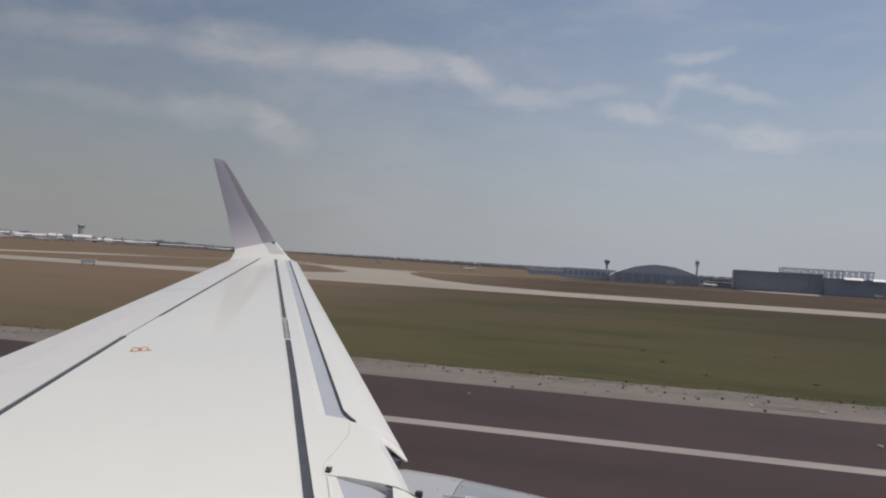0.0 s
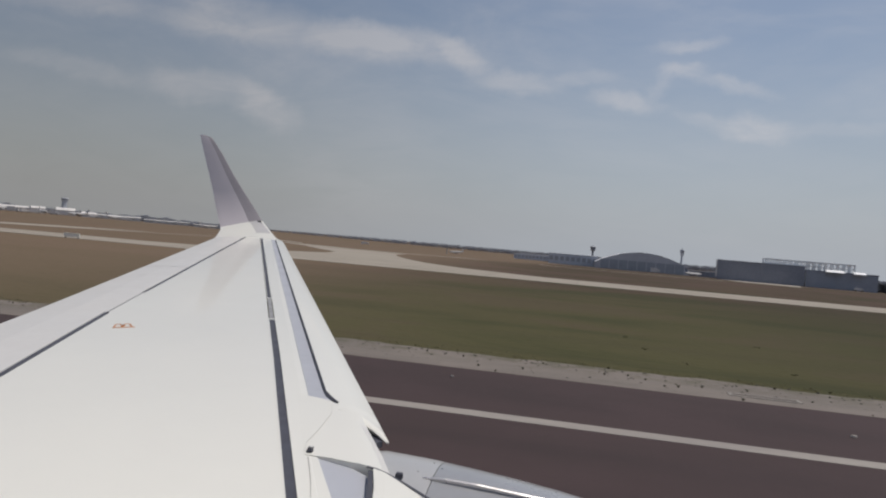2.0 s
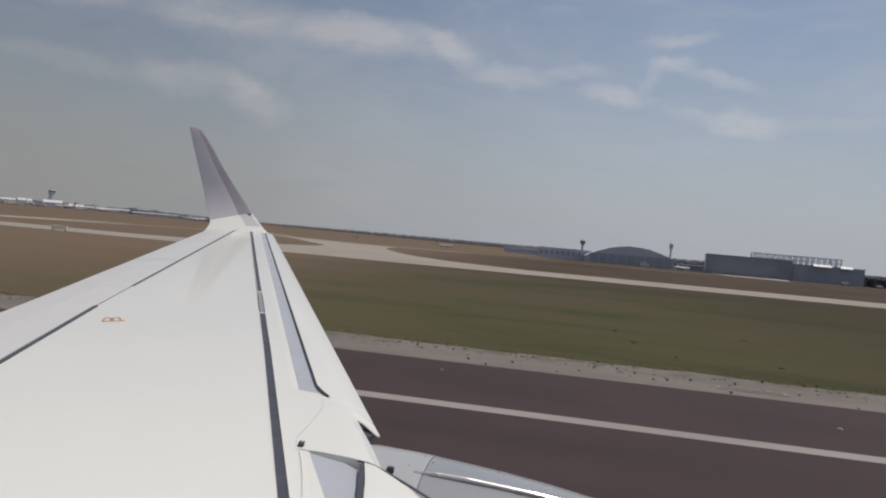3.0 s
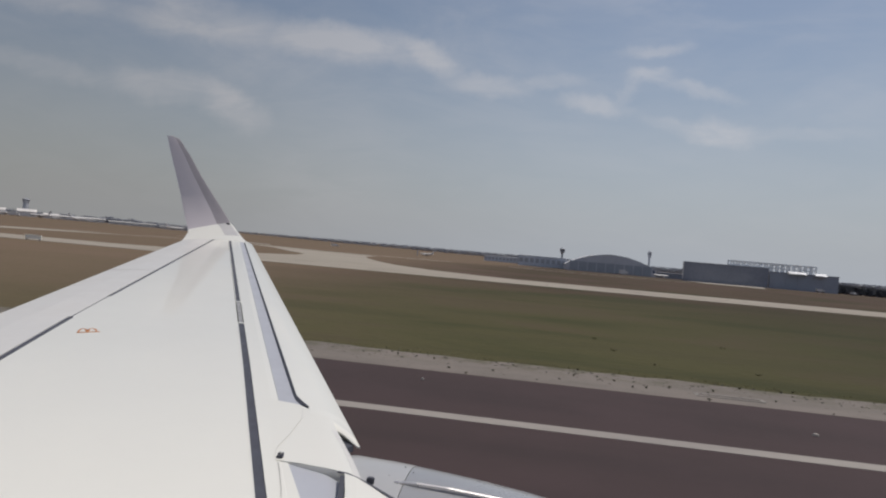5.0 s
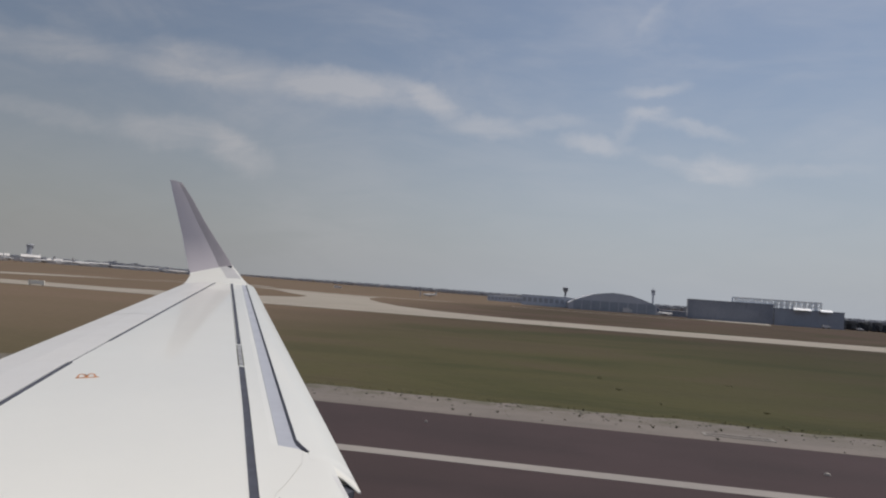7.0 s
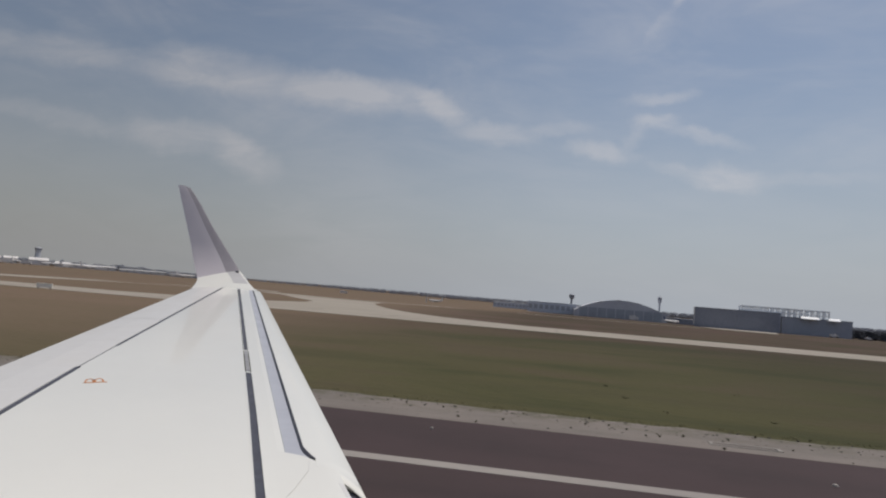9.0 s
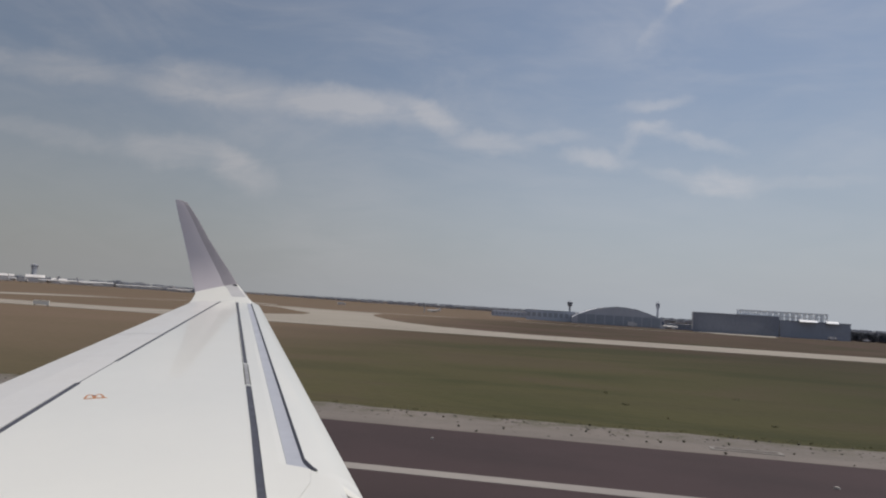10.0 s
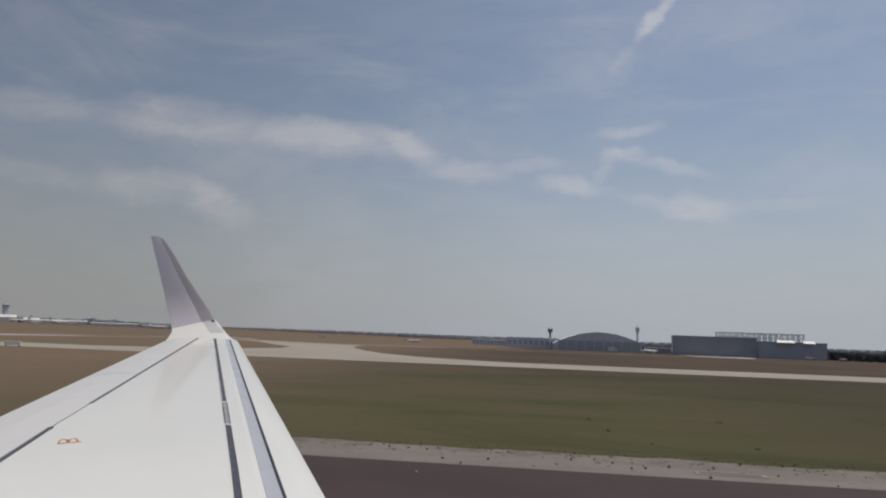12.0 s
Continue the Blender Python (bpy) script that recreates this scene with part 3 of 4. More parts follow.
def shrub(x, y):
    """A low dense bush: short stems and ragged clumps."""
    rng = random.Random(31)
    ob = thing("shrub", (x, y, 0), "low dark dense bush standing alone in the grass", "bush")
    bm = bmesh.new()
    for i in range(5):
        rod(bm, (0, 0, 0), (rng.uniform(-0.25, 0.25), rng.uniform(-0.2, 0.2), 0.4), 0.02, 5)
    part("stem", bm, M["bark"], ob)
    bm = bmesh.new()
    for _ in range(160):
        c = Vector((rng.gauss(0, 0.22), rng.gauss(0, 0.18), rng.uniform(0.08, 0.55)))
        m = Matrix.Translation(c) @ Euler((rng.random() * 6, rng.random() * 6, 0)).to_matrix().to_4x4() @ Matrix.Diagonal((0.07, 0.05, 0.02, 1))
        bmesh.ops.create_icosphere(bm, subdivisions=1, radius=1, matrix=m)
    part("leaves", bm, M["blade"], ob)


shrub(198.3, 36.6)
ob = thing("manhole", (135, 19.6, RW), "pale square concrete frame round a cover set in the asphalt", "manhole")
bm = bmesh.new()
for x0, x1, y0, y1 in ((-0.8, 0.8, -0.55, -0.43), (-0.8, 0.8, 0.43, 0.55), (-0.8, -0.68, -0.43, 0.43), (0.68, 0.8, -0.43, 0.43)):
    box(bm, x0, x1, y0, y1, -0.02, 0.008, 0.003)
part("frame", bm, M["pale"], ob)
part("cover", box(bmesh.new(), -0.67, 0.67, -0.42, 0.42, -0.02, 0.005, 0.002), M["joint"], ob, "dull grey cover")


def grass():
    """Tufts along the edge of the shoulder and thinly over the near field."""
    rng = random.Random(11)
    verts, faces = [], []

    def tuft(x, y, h, n):
        for _ in range(n):
            a, w = rng.random() * math.tau, rng.uniform(0.012, 0.03)
            lean, top = rng.uniform(0.1, 0.9) * h, h * rng.uniform(0.6, 1.15)
            bx, by = x + rng.gauss(0, 0.10), y + rng.gauss(0, 0.08)
            dx, dy = math.cos(a), math.sin(a)
            k = len(verts)
            verts.extend([(bx - dy * w, by + dx * w, 0), (bx + dy * w, by - dx * w, 0), (bx + dx * lean, by + dy * lean, top)])
            faces.append((k, k + 1, k + 2))

    for _ in range(500):
        tuft(rng.uniform(-34, 30), 24.40 + abs(rng.gauss(0, 0.35)), rng.uniform(0.015, 0.035), 7)
    for _ in range(150):
        tuft(rng.uniform(-34, 30), 24.3 - abs(rng.gauss(0, 1.1)), rng.uniform(0.02, 0.05), 5)
    for _ in range(14):
        y = 27 + 30 * rng.random() ** 1.6
        tuft(rng.uniform(-0.95 * y - 6, 0.55 * y + 6), y, rng.uniform(0.05, 0.12), 16)
    me = bpy.data.meshes.new("grass_tufts")
    me.from_pydata(verts, [], faces)
    me.materials.append(M["blade"])
    ob = new("grass_tufts", me)
    tagged(ob, "short green and straw coloured grass tufts", "grass", kind="stuff")


grass()

# ------------------------------------------------------------ the airplane: wing, winglet, engine, cabin wall
plane = thing("airplane", (0, 0, 0), "white airliner wing with winglet and slats out, engine below", "airplane")
ZP = lambda y: 3.55 - 0.105 * (15.4 - y)                  # upper skin
LEAD = lambda y: -1.18 - 0.524 * (y - 4.75)               # nose of the slat
SLAT = lambda y: -1.93 - 0.507 * (y - 5.45)               # rear edge of the slat
BARE = lambda y: -2.026 - 0.5016 * (y - 5.32)              # where the bare nose begins
STRIP = lambda y: -2.63 - (0.503 if y > 6.07 else 0.494) * (y - 6.07)              # dark seal on the front spar
HINGE = lambda y: -5.08 - (0.302 if y > 7.02 else 0.328) * (y - 7.02) if y > 4.2 else -4.155 + 0.02 * (4.2 - y)
REAR = lambda y: -6.02 - 0.279 * (y - 7.27) if y > 4.4 else -5.22 - 0.08 * (4.4 - y)
TIP = 14.97
GAP = lambda y: 0.036 if y < 7.0 else 0.010 if y < 8.15 else 0.028   # half the gap at the hinge


def wing_skin():
    secs = []
    for y in (-0.55, 1.5, 3.0, 4.4, 5.2, 6.07, 6.99, 7.01, 8.14, 8.16, 10, 12, 14, TIP):
        t = 0.50 - 0.025 * y
        a, b, z = HINGE(y) + GAP(y), STRIP(y) - 0.040, ZP(y)
        secs.append([(a, y, z), (a + 0.4 * (b - a), y, z + 0.004), (b, y, z), (b, y, z - 0.5 * t), (a + 0.6 * (b - a), y, z - t), (a, y, z - 0.35 * t)])
    part("wing_skin", loft(secs), M["wing"], plane, "glossy white painted upper wing skin")


def wing_nose():
    secs = []
    for y in (-0.55, 2, 4.12, 5.2, 6.5, 8, 10, 12, 14, TIP):
        a, z = STRIP(y) + 0.036, ZP(y)
        b = BARE(y) if y > 5.19 else STRIP(y) + 0.20
        secs.append([(a, y, z), (a + 0.7 * (b - a), y, z - 0.003), (b, y, z - 0.010), (b, y, z - 0.14), (a, y, z - 0.16)])
    part("nose_panel", loft(secs), M["wing"], plane, "white panel ahead of the dark seal")
    secs = []
    for y in (5.22, 6.5, 8, 10, 12, 14, TIP):
        a, b, z = BARE(y), SLAT(y) + 0.06, ZP(y)
        yb = y - 0.07 if y < 5.3 else y                     # the inboard edge slants
        secs.append([(a + 0.004, y, z - 0.014), (b, yb, z - 0.024), (b, yb, z - 0.15), (a + 0.004, y, z - 0.14)])
    part("bare_nose", loft(secs), M["bare"], plane, "grey unpainted fixed leading edge")


def seal(name, y0, y1, width, mat, line=STRIP, sink=0.006, label=""):
    secs = []
    n = max(2, int((y1 - y0) / 0.8) + 1)
    for i in range(n + 1):
        y = y0 + (y1 - y0) * i / n
        c, z = line(y), ZP(y) - sink
        secs.append([(c - width / 2, y, z), (c + width / 2, y, z), (c + width / 2, y, z - 0.05), (c - width / 2, y, z - 0.05)])
    part(name, loft(secs), mat, plane, label)


def seals():
    seal("spar_seal", 0.3, 7.49, 0.072, M["seal"], label="dark rubber seal strip along the wing")
    seal("spar_seal", 8.62, TIP, 0.052, M["seal"], label="dark rubber seal strip along the wing")
    seal("worn_joint", 7.52, 8.60, 0.050, M["seal_light"], sink=0.002, label="pale worn joint in the dark seal")
    for y in (7.50, 8.60):
        seal("joint_edge", y - 0.02, y + 0.02, 0.075, M["wing"], sink=-0.004)
    # pale edges of the seal
    for y0, y1, off in ((0.3, 7.5, 0.038), (8.6, TIP, 0.029)):
        for s in (-1, 1):
            seal("seal_edge", y0, y1, 0.007, M["wing"], line=lambda y, s=s, off=off: STRIP(y) + s * off, sink=-0.002)
    seal("hinge_seal", 0.4, 7.0, 0.074, M["seal"], line=HINGE, sink=0.012, label="dark gap along the spoiler hinge")
    seal("hinge_seal", 7.0, 8.15, 0.022, M["seal"], line=HINGE, sink=0.004, label="thin dark gap along the hinge")
    seal("hinge_seal", 8.15, 15.0, 0.058, M["seal"], line=HINGE, sink=0.012, label="dark gap along the aileron hinge")


def trailing(name, y0, y1, label):
    secs = []
    stops = sorted({y0, y1, *[v for v in (4.2, 6.99, 7.01, 8.14, 8.16, 9.2, 12.0, 13.5) if y0 < v < y1]})
    for y in stops:
        a, b, z = REAR(y), HINGE(y) - GAP(y), ZP(y)
        secs.append([(b, y, z - 0.002), (0.5 * (a + b), y, z - 0.016), (a, y, z - 0.055), (a + 0.01, y, z - 0.067), (b, y, z - 0.20)])
    part(name, loft(secs), M["wing_trail"], plane, label)


def slat():
    secs = []
    full = [(y, SLAT(y), 0.0) for y in (5.35, 6, 7, 8, 9, 10, 11, 12, 13, 14, 14.6, 14.95)]
    for y, back, drop in [(4.76, -1.20, 1.0), (4.85, -1.34, 0.6), (4.93, -1.50, 0.0), (5.0, -1.60, -0.03), (5.08, -1.675, -0.03), (5.16, -1.724, -0.02)] + full:
        nose, z = LEAD(y), ZP(y)
        w, low = nose - back, 0.1 * drop
        d = min(1.0, w / 0.3)
        lip = min(1.0, max(0.0, (y - 4.76) / 0.5))          # thin at the free end
        rise = 0.003 if y > 5.2 else -0.0036
        if 4.9 < y < 5.05:
            back -= 0.05                                    # tucked under the strut panel
        secs.append([(back, y, z + rise - low), (back + 0.4 * w, y, z - 0.012 * d - low), (back + 0.75 * w, y, z - 0.05 * d - low * 0.9), (nose, y, z - 0.10),
                     (nose - 0.01 * d, y, z - 0.112), (nose - 0.10 * w, y, z - 0.112 - 0.023 * lip), (back + 0.5 * w, y, z - 0.105 - 0.015 * lip), (back, y, z - 0.012 - low)])
    s = part("slat", loft(secs), M["wing"], plane, "white leading edge slat run out", smooth=True)
    # black strip laid in as the shadow of the slat gap
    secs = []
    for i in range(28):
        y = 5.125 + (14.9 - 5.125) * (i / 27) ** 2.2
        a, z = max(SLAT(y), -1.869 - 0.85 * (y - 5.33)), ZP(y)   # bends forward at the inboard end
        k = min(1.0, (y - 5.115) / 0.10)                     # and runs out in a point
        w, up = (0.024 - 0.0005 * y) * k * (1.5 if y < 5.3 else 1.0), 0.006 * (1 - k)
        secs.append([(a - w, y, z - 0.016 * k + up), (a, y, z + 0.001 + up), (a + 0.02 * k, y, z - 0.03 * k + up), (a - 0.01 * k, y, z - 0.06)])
    part("slat_shadow_gap", loft(secs), M["seal"], s, "black strip painting the shadowed gap behind the slat")


def engine_side_panels():
    """The fixed nose over the engine strut, with the slat beyond it."""
    front = ((-1.80, 5.165, 5.235), (-1.69, 5.10, 5.15), (-1.465, 4.965, 5.01), (-1.345, 4.75, 4.85), (-1.23, 4.56, 4.66), (-1.13, 4.38, 4.48), (-1.05, 4.22, 4.30), (-0.985, 4.09, 4.15))
    rings = []
    for xf, yf, yl in front:
        a = Vector((STRIP(yl) + 0.038, yl))
        bow = 0.03 if yf < 4.1 else 0.0
        dip = 0.035 * min(1.0, max(0.0, (5.0 - yf) / 0.4))
        top = []
        for c in (0.0, 0.35, 0.65, 0.84, 0.92, 0.97, 1.0):
            q = a.lerp(Vector((xf, yf)), c)
            q.y += bow * math.sin(math.pi * c)
            top.append((q.x, q.y, ZP(q.y) - 0.002 - dip * max(0.0, (c - 0.84) / 0.16) ** 2))
        rings.append(top + [(x, y, ZP(y) - 0.10) for x, y, z in reversed(top)])
    bm = loft(rings)
    panel = part("strut_panel", bm, M["wing"], plane, "white fixed panel over the engine strut", smooth=True)
    rim = [r[4:7] for r in rings[3:]]
    bm = loft([[(x, y, z + 0.0015) for x, y, z in r] + [(x, y, z - 0.01) for x, y, z in reversed(r)] for r in rim])
    part("panel_rim", bm, M["wing_trail"], panel, "slightly darker rounded front rim")
    bm = ribbon([(-1.73, 5.08), (-1.66, 4.88), (-1.63, 4.55), (-1.625, 4.33), (-1.585, 4.2)], 0.0022, at=lambda x, y: ZP(y), height=0.002)
    part("panel_seam", bm, M["seam"], panel, "thin grey seam")
    bm = ribbon([(-1.53, 4.12), (-1.47, 4.0), (-1.38, 3.8), (-1.28, 3.55), (-1.1, 3.1)], 0.0035, at=lambda x, y: ZP(y), height=0.003)
    part("panel_seam", bm, M["seam"], panel, "thin grey seam")
    bm = bmesh.new()
    box(bm, -0.018, 0.018, -0.02, 0.02, -0.01, 0.010, 0.003)
    for e in (-0.010, 0.010):
        box(bm, e - 0.003, e + 0.003, -0.016, 0.03, 0.006, 0.026, 0.0015)
    ob = part("bracket", bm, M["seal"], plane, "small dark hinge bracket")
    ob.location = (-1.55, 4.20, ZP(4.2))
    # the inboard slat and its bare nose
    bm = prism([(-1.478, 4.15), (-1.17, 3.6), (-0.87, 3.0), (-0.67, 2.6), (STRIP(2.6) + 0.038, 2.6), (STRIP(3.0) + 0.038, 3.0), (STRIP(3.6) + 0.038, 3.6), (STRIP(4.14) + 0.038, 4.14)],
               lambda x, y: ZP(y) - 0.12, lambda x, y: ZP(y) - 0.004)
    part("nose_panel", bm, M["wing"], plane, "white inboard nose panel")
    bm = prism([(-1.475, 4.15), (-1.25, 4.14), (-1.10, 4.06), (-0.96, 3.6), (-0.72, 3.0), (-0.56, 2.6), (-0.667, 2.6), (-0.867, 3.0), (-1.167, 3.6)],
               lambda x, y: ZP(y) - 0.16, lambda x, y: ZP(y) - 0.012 - 0.13 * (0.884 * (x + 1.475) + 0.467 * (y - 4.15)))
    part("bare_nose", bm, M["bare"], plane, "grey unpainted inboard leading edge")
    # same painted shadow strip, behind the inboard slat
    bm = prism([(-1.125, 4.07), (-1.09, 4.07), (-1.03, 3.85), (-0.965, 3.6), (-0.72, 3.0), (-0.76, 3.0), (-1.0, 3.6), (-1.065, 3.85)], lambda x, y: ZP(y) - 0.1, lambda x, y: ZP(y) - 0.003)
    part("slat_shadow_gap", bm, M["seal"], plane, "black strip painting the shadowed gap behind the inboard slat")
    droop = lambda x, y: ZP(y) + 0.006 - 0.05 * max(0.0, (x + 1.09 + 0.30 * (y - 4.07)) / 0.45) ** 2
    bm = prism([(-1.10, 4.085), (-1.02, 4.055), (-0.90, 3.97), (-0.78, 3.88), (-0.66, 3.785), (-0.52, 3.65), (-0.40, 3.5), (-0.25, 3.25), (-0.15, 3.0), (-0.02, 2.6), (-0.55, 2.6), (-0.715, 3.0), (-0.96, 3.6), (-1.025, 3.85)],
               lambda x, y: droop(x, y) - 0.07, droop)
    part("slat", bm, M["wing"], plane, "white rounded inboard slat end")
    # dark ribbon drawn as the shadow along the slat end
    bm = ribbon([(-1.15, 4.118), (-1.08, 4.10), (-1.02, 4.068), (-0.90, 3.985), (-0.78, 3.893), (-0.66, 3.798), (-0.52, 3.662)], 0.016, at=lambda x, y: ZP(y) - 0.006, height=0.004)
    part("slat_edge_shade", bm, M["seal"], plane, "dark shadow line drawn round the inboard slat end")
    # dark plate added in place of the shade under the slat tip
    bm = prism([(-1.50, 5.02), (-1.40, 5.0), (-1.30, 4.87), (-1.24, 4.79), (-1.275, 4.71), (-1.40, 4.80)], lambda x, y: ZP(y) - 0.15, lambda x, y: ZP(y) - 0.106)
    part("slat_cove", bm, M["seal"], plane, "dark plate painting the shade between the slat and the strut panel")


def lens(c):
    return 0.5 * (1 - (2 * min(c, 0.5) - 1) ** 2) ** 0.7 if c < 0.4 else 0.5 * ((1 - c) / 0.6) ** 0.8


def winglet():
    rows = [  # front, rear, way outward through the thickness
        ((-6.60, 14.96, 3.46), (-8.25, 14.95, 3.42), (0, -0.10, 1.0), 0.06),
        ((-6.80, 15.08, 3.53), (-8.25, 15.02, 3.45), (0, -0.25, 0.97), 0.06),
        ((-7.00, 15.30, 3.62), (-8.27, 15.12, 3.50), (0, -0.45, 0.90), 0.07),
        ((-7.25, 15.58, 3.74), (-8.315, 15.26, 3.56), (0, -0.65, 0.76), 0.07),
        ((-7.40, 15.74, 3.82), (-8.36, 15.40, 3.61), (0, -0.80, 0.60), 0.07),
        ((-7.53, 15.81, 3.91), (-8.43, 15.51, 3.67), (0, -0.92, 0.38), 0.07),
        ((-7.545, 15.815, 3.925), (-8.45, 15.53, 3.70), (0, -0.95, 0.32), 0.07),
        ((-7.73, 15.88, 4.13), (-8.79, 15.88, 4.14), (0, -0.95, 0.32), 0.065),
        ((-8.12, 16.02, 4.53), (-8.985, 16.02, 4.55), (0, -0.95, 0.32), 0.055),
        ((-8.53, 16.16, 4.97), (-9.215, 16.17, 4.98), (0, -0.95, 0.32), 0.045),
        ((-8.97, 16.34, 5.48), (-9.49, 16.34, 5.50), (0, -0.95, 0.32), 0.035),
        ((-9.235, 16.43, 5.76), (-9.63, 16.43, 5.77), (0, -0.95, 0.32), 0.028),
        ((-9.385, 16.48, 5.91), (-9.70, 16.48, 5.92), (0, -0.95, 0.32), 0.022),
        ((-9.58, 16.50, 5.965), (-9.74, 16.50, 5.97), (0, -0.95, 0.32), 0.012),
    ]

    def skin(cs, skip=0):
        secs = []
        for f, r, n, t in rows[skip:]:
            f, r, n = Vector(f), Vector(r), Vector(n).normalized()
            up = [f.lerp(r, c) + n * t * lens(c) for c in cs]
            dn = [f.lerp(r, c) - n * t * lens(c) for c in reversed(cs) if 0 < c < 1]
            secs.append(up + dn)
        return loft(secs)

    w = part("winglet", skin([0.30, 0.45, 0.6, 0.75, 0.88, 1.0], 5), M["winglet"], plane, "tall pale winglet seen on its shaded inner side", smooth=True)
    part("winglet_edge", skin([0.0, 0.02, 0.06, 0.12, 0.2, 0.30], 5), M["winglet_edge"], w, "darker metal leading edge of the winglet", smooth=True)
    blend = []
    for f, r, n, t in rows[:6]:
        f, r, n = Vector(f), Vector(r), Vector(n).normalized()
        cs = [0, 0.02, 0.06, 0.12, 0.2, 0.3, 0.45, 0.6, 0.75, 0.88, 1.0]
        blend.append([f.lerp(r, c) + n * t * lens(c) for c in cs] + [f.lerp(r, c) - n * t * lens(c) for c in reversed(cs) if 0 < c < 1])
    root = part("winglet_blend", loft(blend), M["wing"], w, "white curved root of the winglet", smooth=True)
    # thin grey skin that paints shade onto the root's front facet
    facet = []
    for f, r, n, t in rows[2:6]:
        f, r, n = Vector(f), Vector(r), Vector(n).normalized()
        cs = [0.035, 0.08, 0.14, 0.2, 0.285]
        facet.append([f.lerp(r, c) + n * (t * lens(c) + 0.003) for c in cs] + [f.lerp(r, c) + n * (t * lens(c) - 0.004) for c in reversed(cs)])
    part("root_shade_facet", loft(facet), M["facet"], w, "grey skin painting the shade on the winglet root's front facet", smooth=True)
    bm = box(bmesh.new(), -0.05, 0.05, -0.02, 0.02, -0.03, 0.03, 0.01)
    ob = part("nav_light", bm, M["seal"], w, "small dark lamp at the winglet root")
    ob.location = (-7.56, 15.76, 3.87)


def markings():
    """Orange outlines round the escape line fitting."""
    b, o = Vector((0.819, 0.574)), Vector((-0.574, 0.819))
    c0 = Vector((-4.495, 6.46))
    q = lambda u, v: tuple(c0 + b * u + o * v)
    at = lambda x, y: ZP(y)
    bm = bmesh.new()
    for s in (-0.043, 0.043):
        pts = [q(s + 0.038 * math.cos(a), 0.15 * math.sin(a)) for a in [math.pi * k / 14 for k in range(15)]]
        ribbon(pts, 0.017, bm, at=at)
    ribbon([q(-0.095, -0.01), q(0.115, -0.01)], 0.024, bm, at=at, height=0.005)
    mark = part("orange_marking", bm, M["orange"], plane, "orange outlines painted round the fitting")
    bm = bmesh.new()
    rod(bm, (*q(0, 0.10), ZP(6.5)), (*q(0, 0.10), ZP(6.5) + 0.012), 0.015)
    part("fitting", bm, M["seal_light"], mark, "small metal eye")


def nacelle():
    NY, NZ = 4.5, 1.255

    def ring(x, r, dz=0.0, n=44):
        return [(x, NY + r * math.cos(a), NZ + dz + r * math.sin(a) * (1.0 if math.sin(a) > 0 else 0.72)) for a in [k * math.tau / n for k in range(n)]]

    rear = [(-4.0, 0.50, 0.0), (-3.2, 0.75, 0.0), (-2.4, 0.92, -0.05), (-1.9, 1.0, -0.05), (-1.45, 1.04, -0.02), (-1.2, 1.05, 0), (-0.90, 1.039, 0), (-0.785, 1.031, 0)]
    front = [(-0.78, 1.030, 0), (-0.545, 1.011, 0), (-0.28, 0.987, 0), (0.0, 0.953, 0), (0.29, 0.908, 0), (0.7, 0.87, 0), (1.1, 0.83, 0), (1.45, 0.79, 0)]
    lip = [(1.453, 0.79, 0), (1.54, 0.76, 0), (1.58, 0.73, 0), (1.54, 0.70, 0), (1.4, 0.68, 0), (0.9, 0.68, 0)]
    cow = part("engine_nacelle", loft([ring(*r) for r in rear]), M["nacelle"], plane, "pale grey engine cowling below the wing", smooth=True)
    part("front_cowl", loft([ring(*r) for r in front], caps=False), M["nacelle_front"], cow, "front cowl painted darker blue grey for the shadow on it", smooth=True)
    part("intake_lip", loft([ring(*r) for r in lip], caps=False), M["metal"], cow, "polished intake lip", smooth=True)
    part("fan", loft([ring(0.95 - 0.04 * i, r) for i, r in enumerate((0.67, 0.3, 0.05))]), M["dark"], cow)
    # strake along the shoulder of the cowl
    secs = []
    for x, h in ((-0.84, 0.004), (-0.70, 0.018), (-0.5, 0.028), (-0.1, 0.040), (0.3, 0.050), (0.55, 0.050), (0.60, 0.012)):
        r = 1.035 - 0.155 * max(0.0, min(1.2, (x + 0.8) / 1.2)) ** 1.3
        a = radians(100 - 4 * (x + 0.84))
        base = Vector((x, NY + r * math.cos(a), NZ + r * math.sin(a)))
        out, side = Vector((0, -0.50, 0.866)), Vector((0, 0.866, 0.50))
        secs.append([base - side * 0.02 - out * 0.03, base + out * h - side * 0.006, base + out * h + side * 0.006, base + side * 0.02 - out * 0.03])
    part("strake", loft(secs), M["metal"], cow, "bright metal strake on the cowl")
    rng = random.Random(2)
    for i in range(5):
        x, a = -1.0 + 0.06 * i + rng.uniform(-0.01, 0.01), radians(84 + 6 * (i % 3))
        bm = bmesh.new()
        bmesh.ops.create_icosphere(bm, subdivisions=1, radius=0.0055, matrix=Matrix.Translation((x, NY + 1.036 * math.cos(a), NZ + 1.036 * math.sin(a))))
        part("fastener", bm, M["seal_light"], cow, "small dark fastener")
    bm = prism([(-3.6, 4.38), (-1.5, 4.40), (-1.28, 4.5), (-1.5, 4.60), (-3.6, 4.62)], 1.6, lambda x, y: ZP(y) - 0.08)
    part("strut", bm, M["nacelle"], cow, "grey engine strut")
    bm = box(bmesh.new(), -0.022, 0.022, -0.02, 0.02, -0.03, 0.034, 0.005)
    ob = part("latch", bm, M["seal"], cow, "small dark latch")
    ob.location = (-0.98, NY + 1.04 * math.cos(radians(103)), NZ + 1.04 * math.sin(radians(103)))


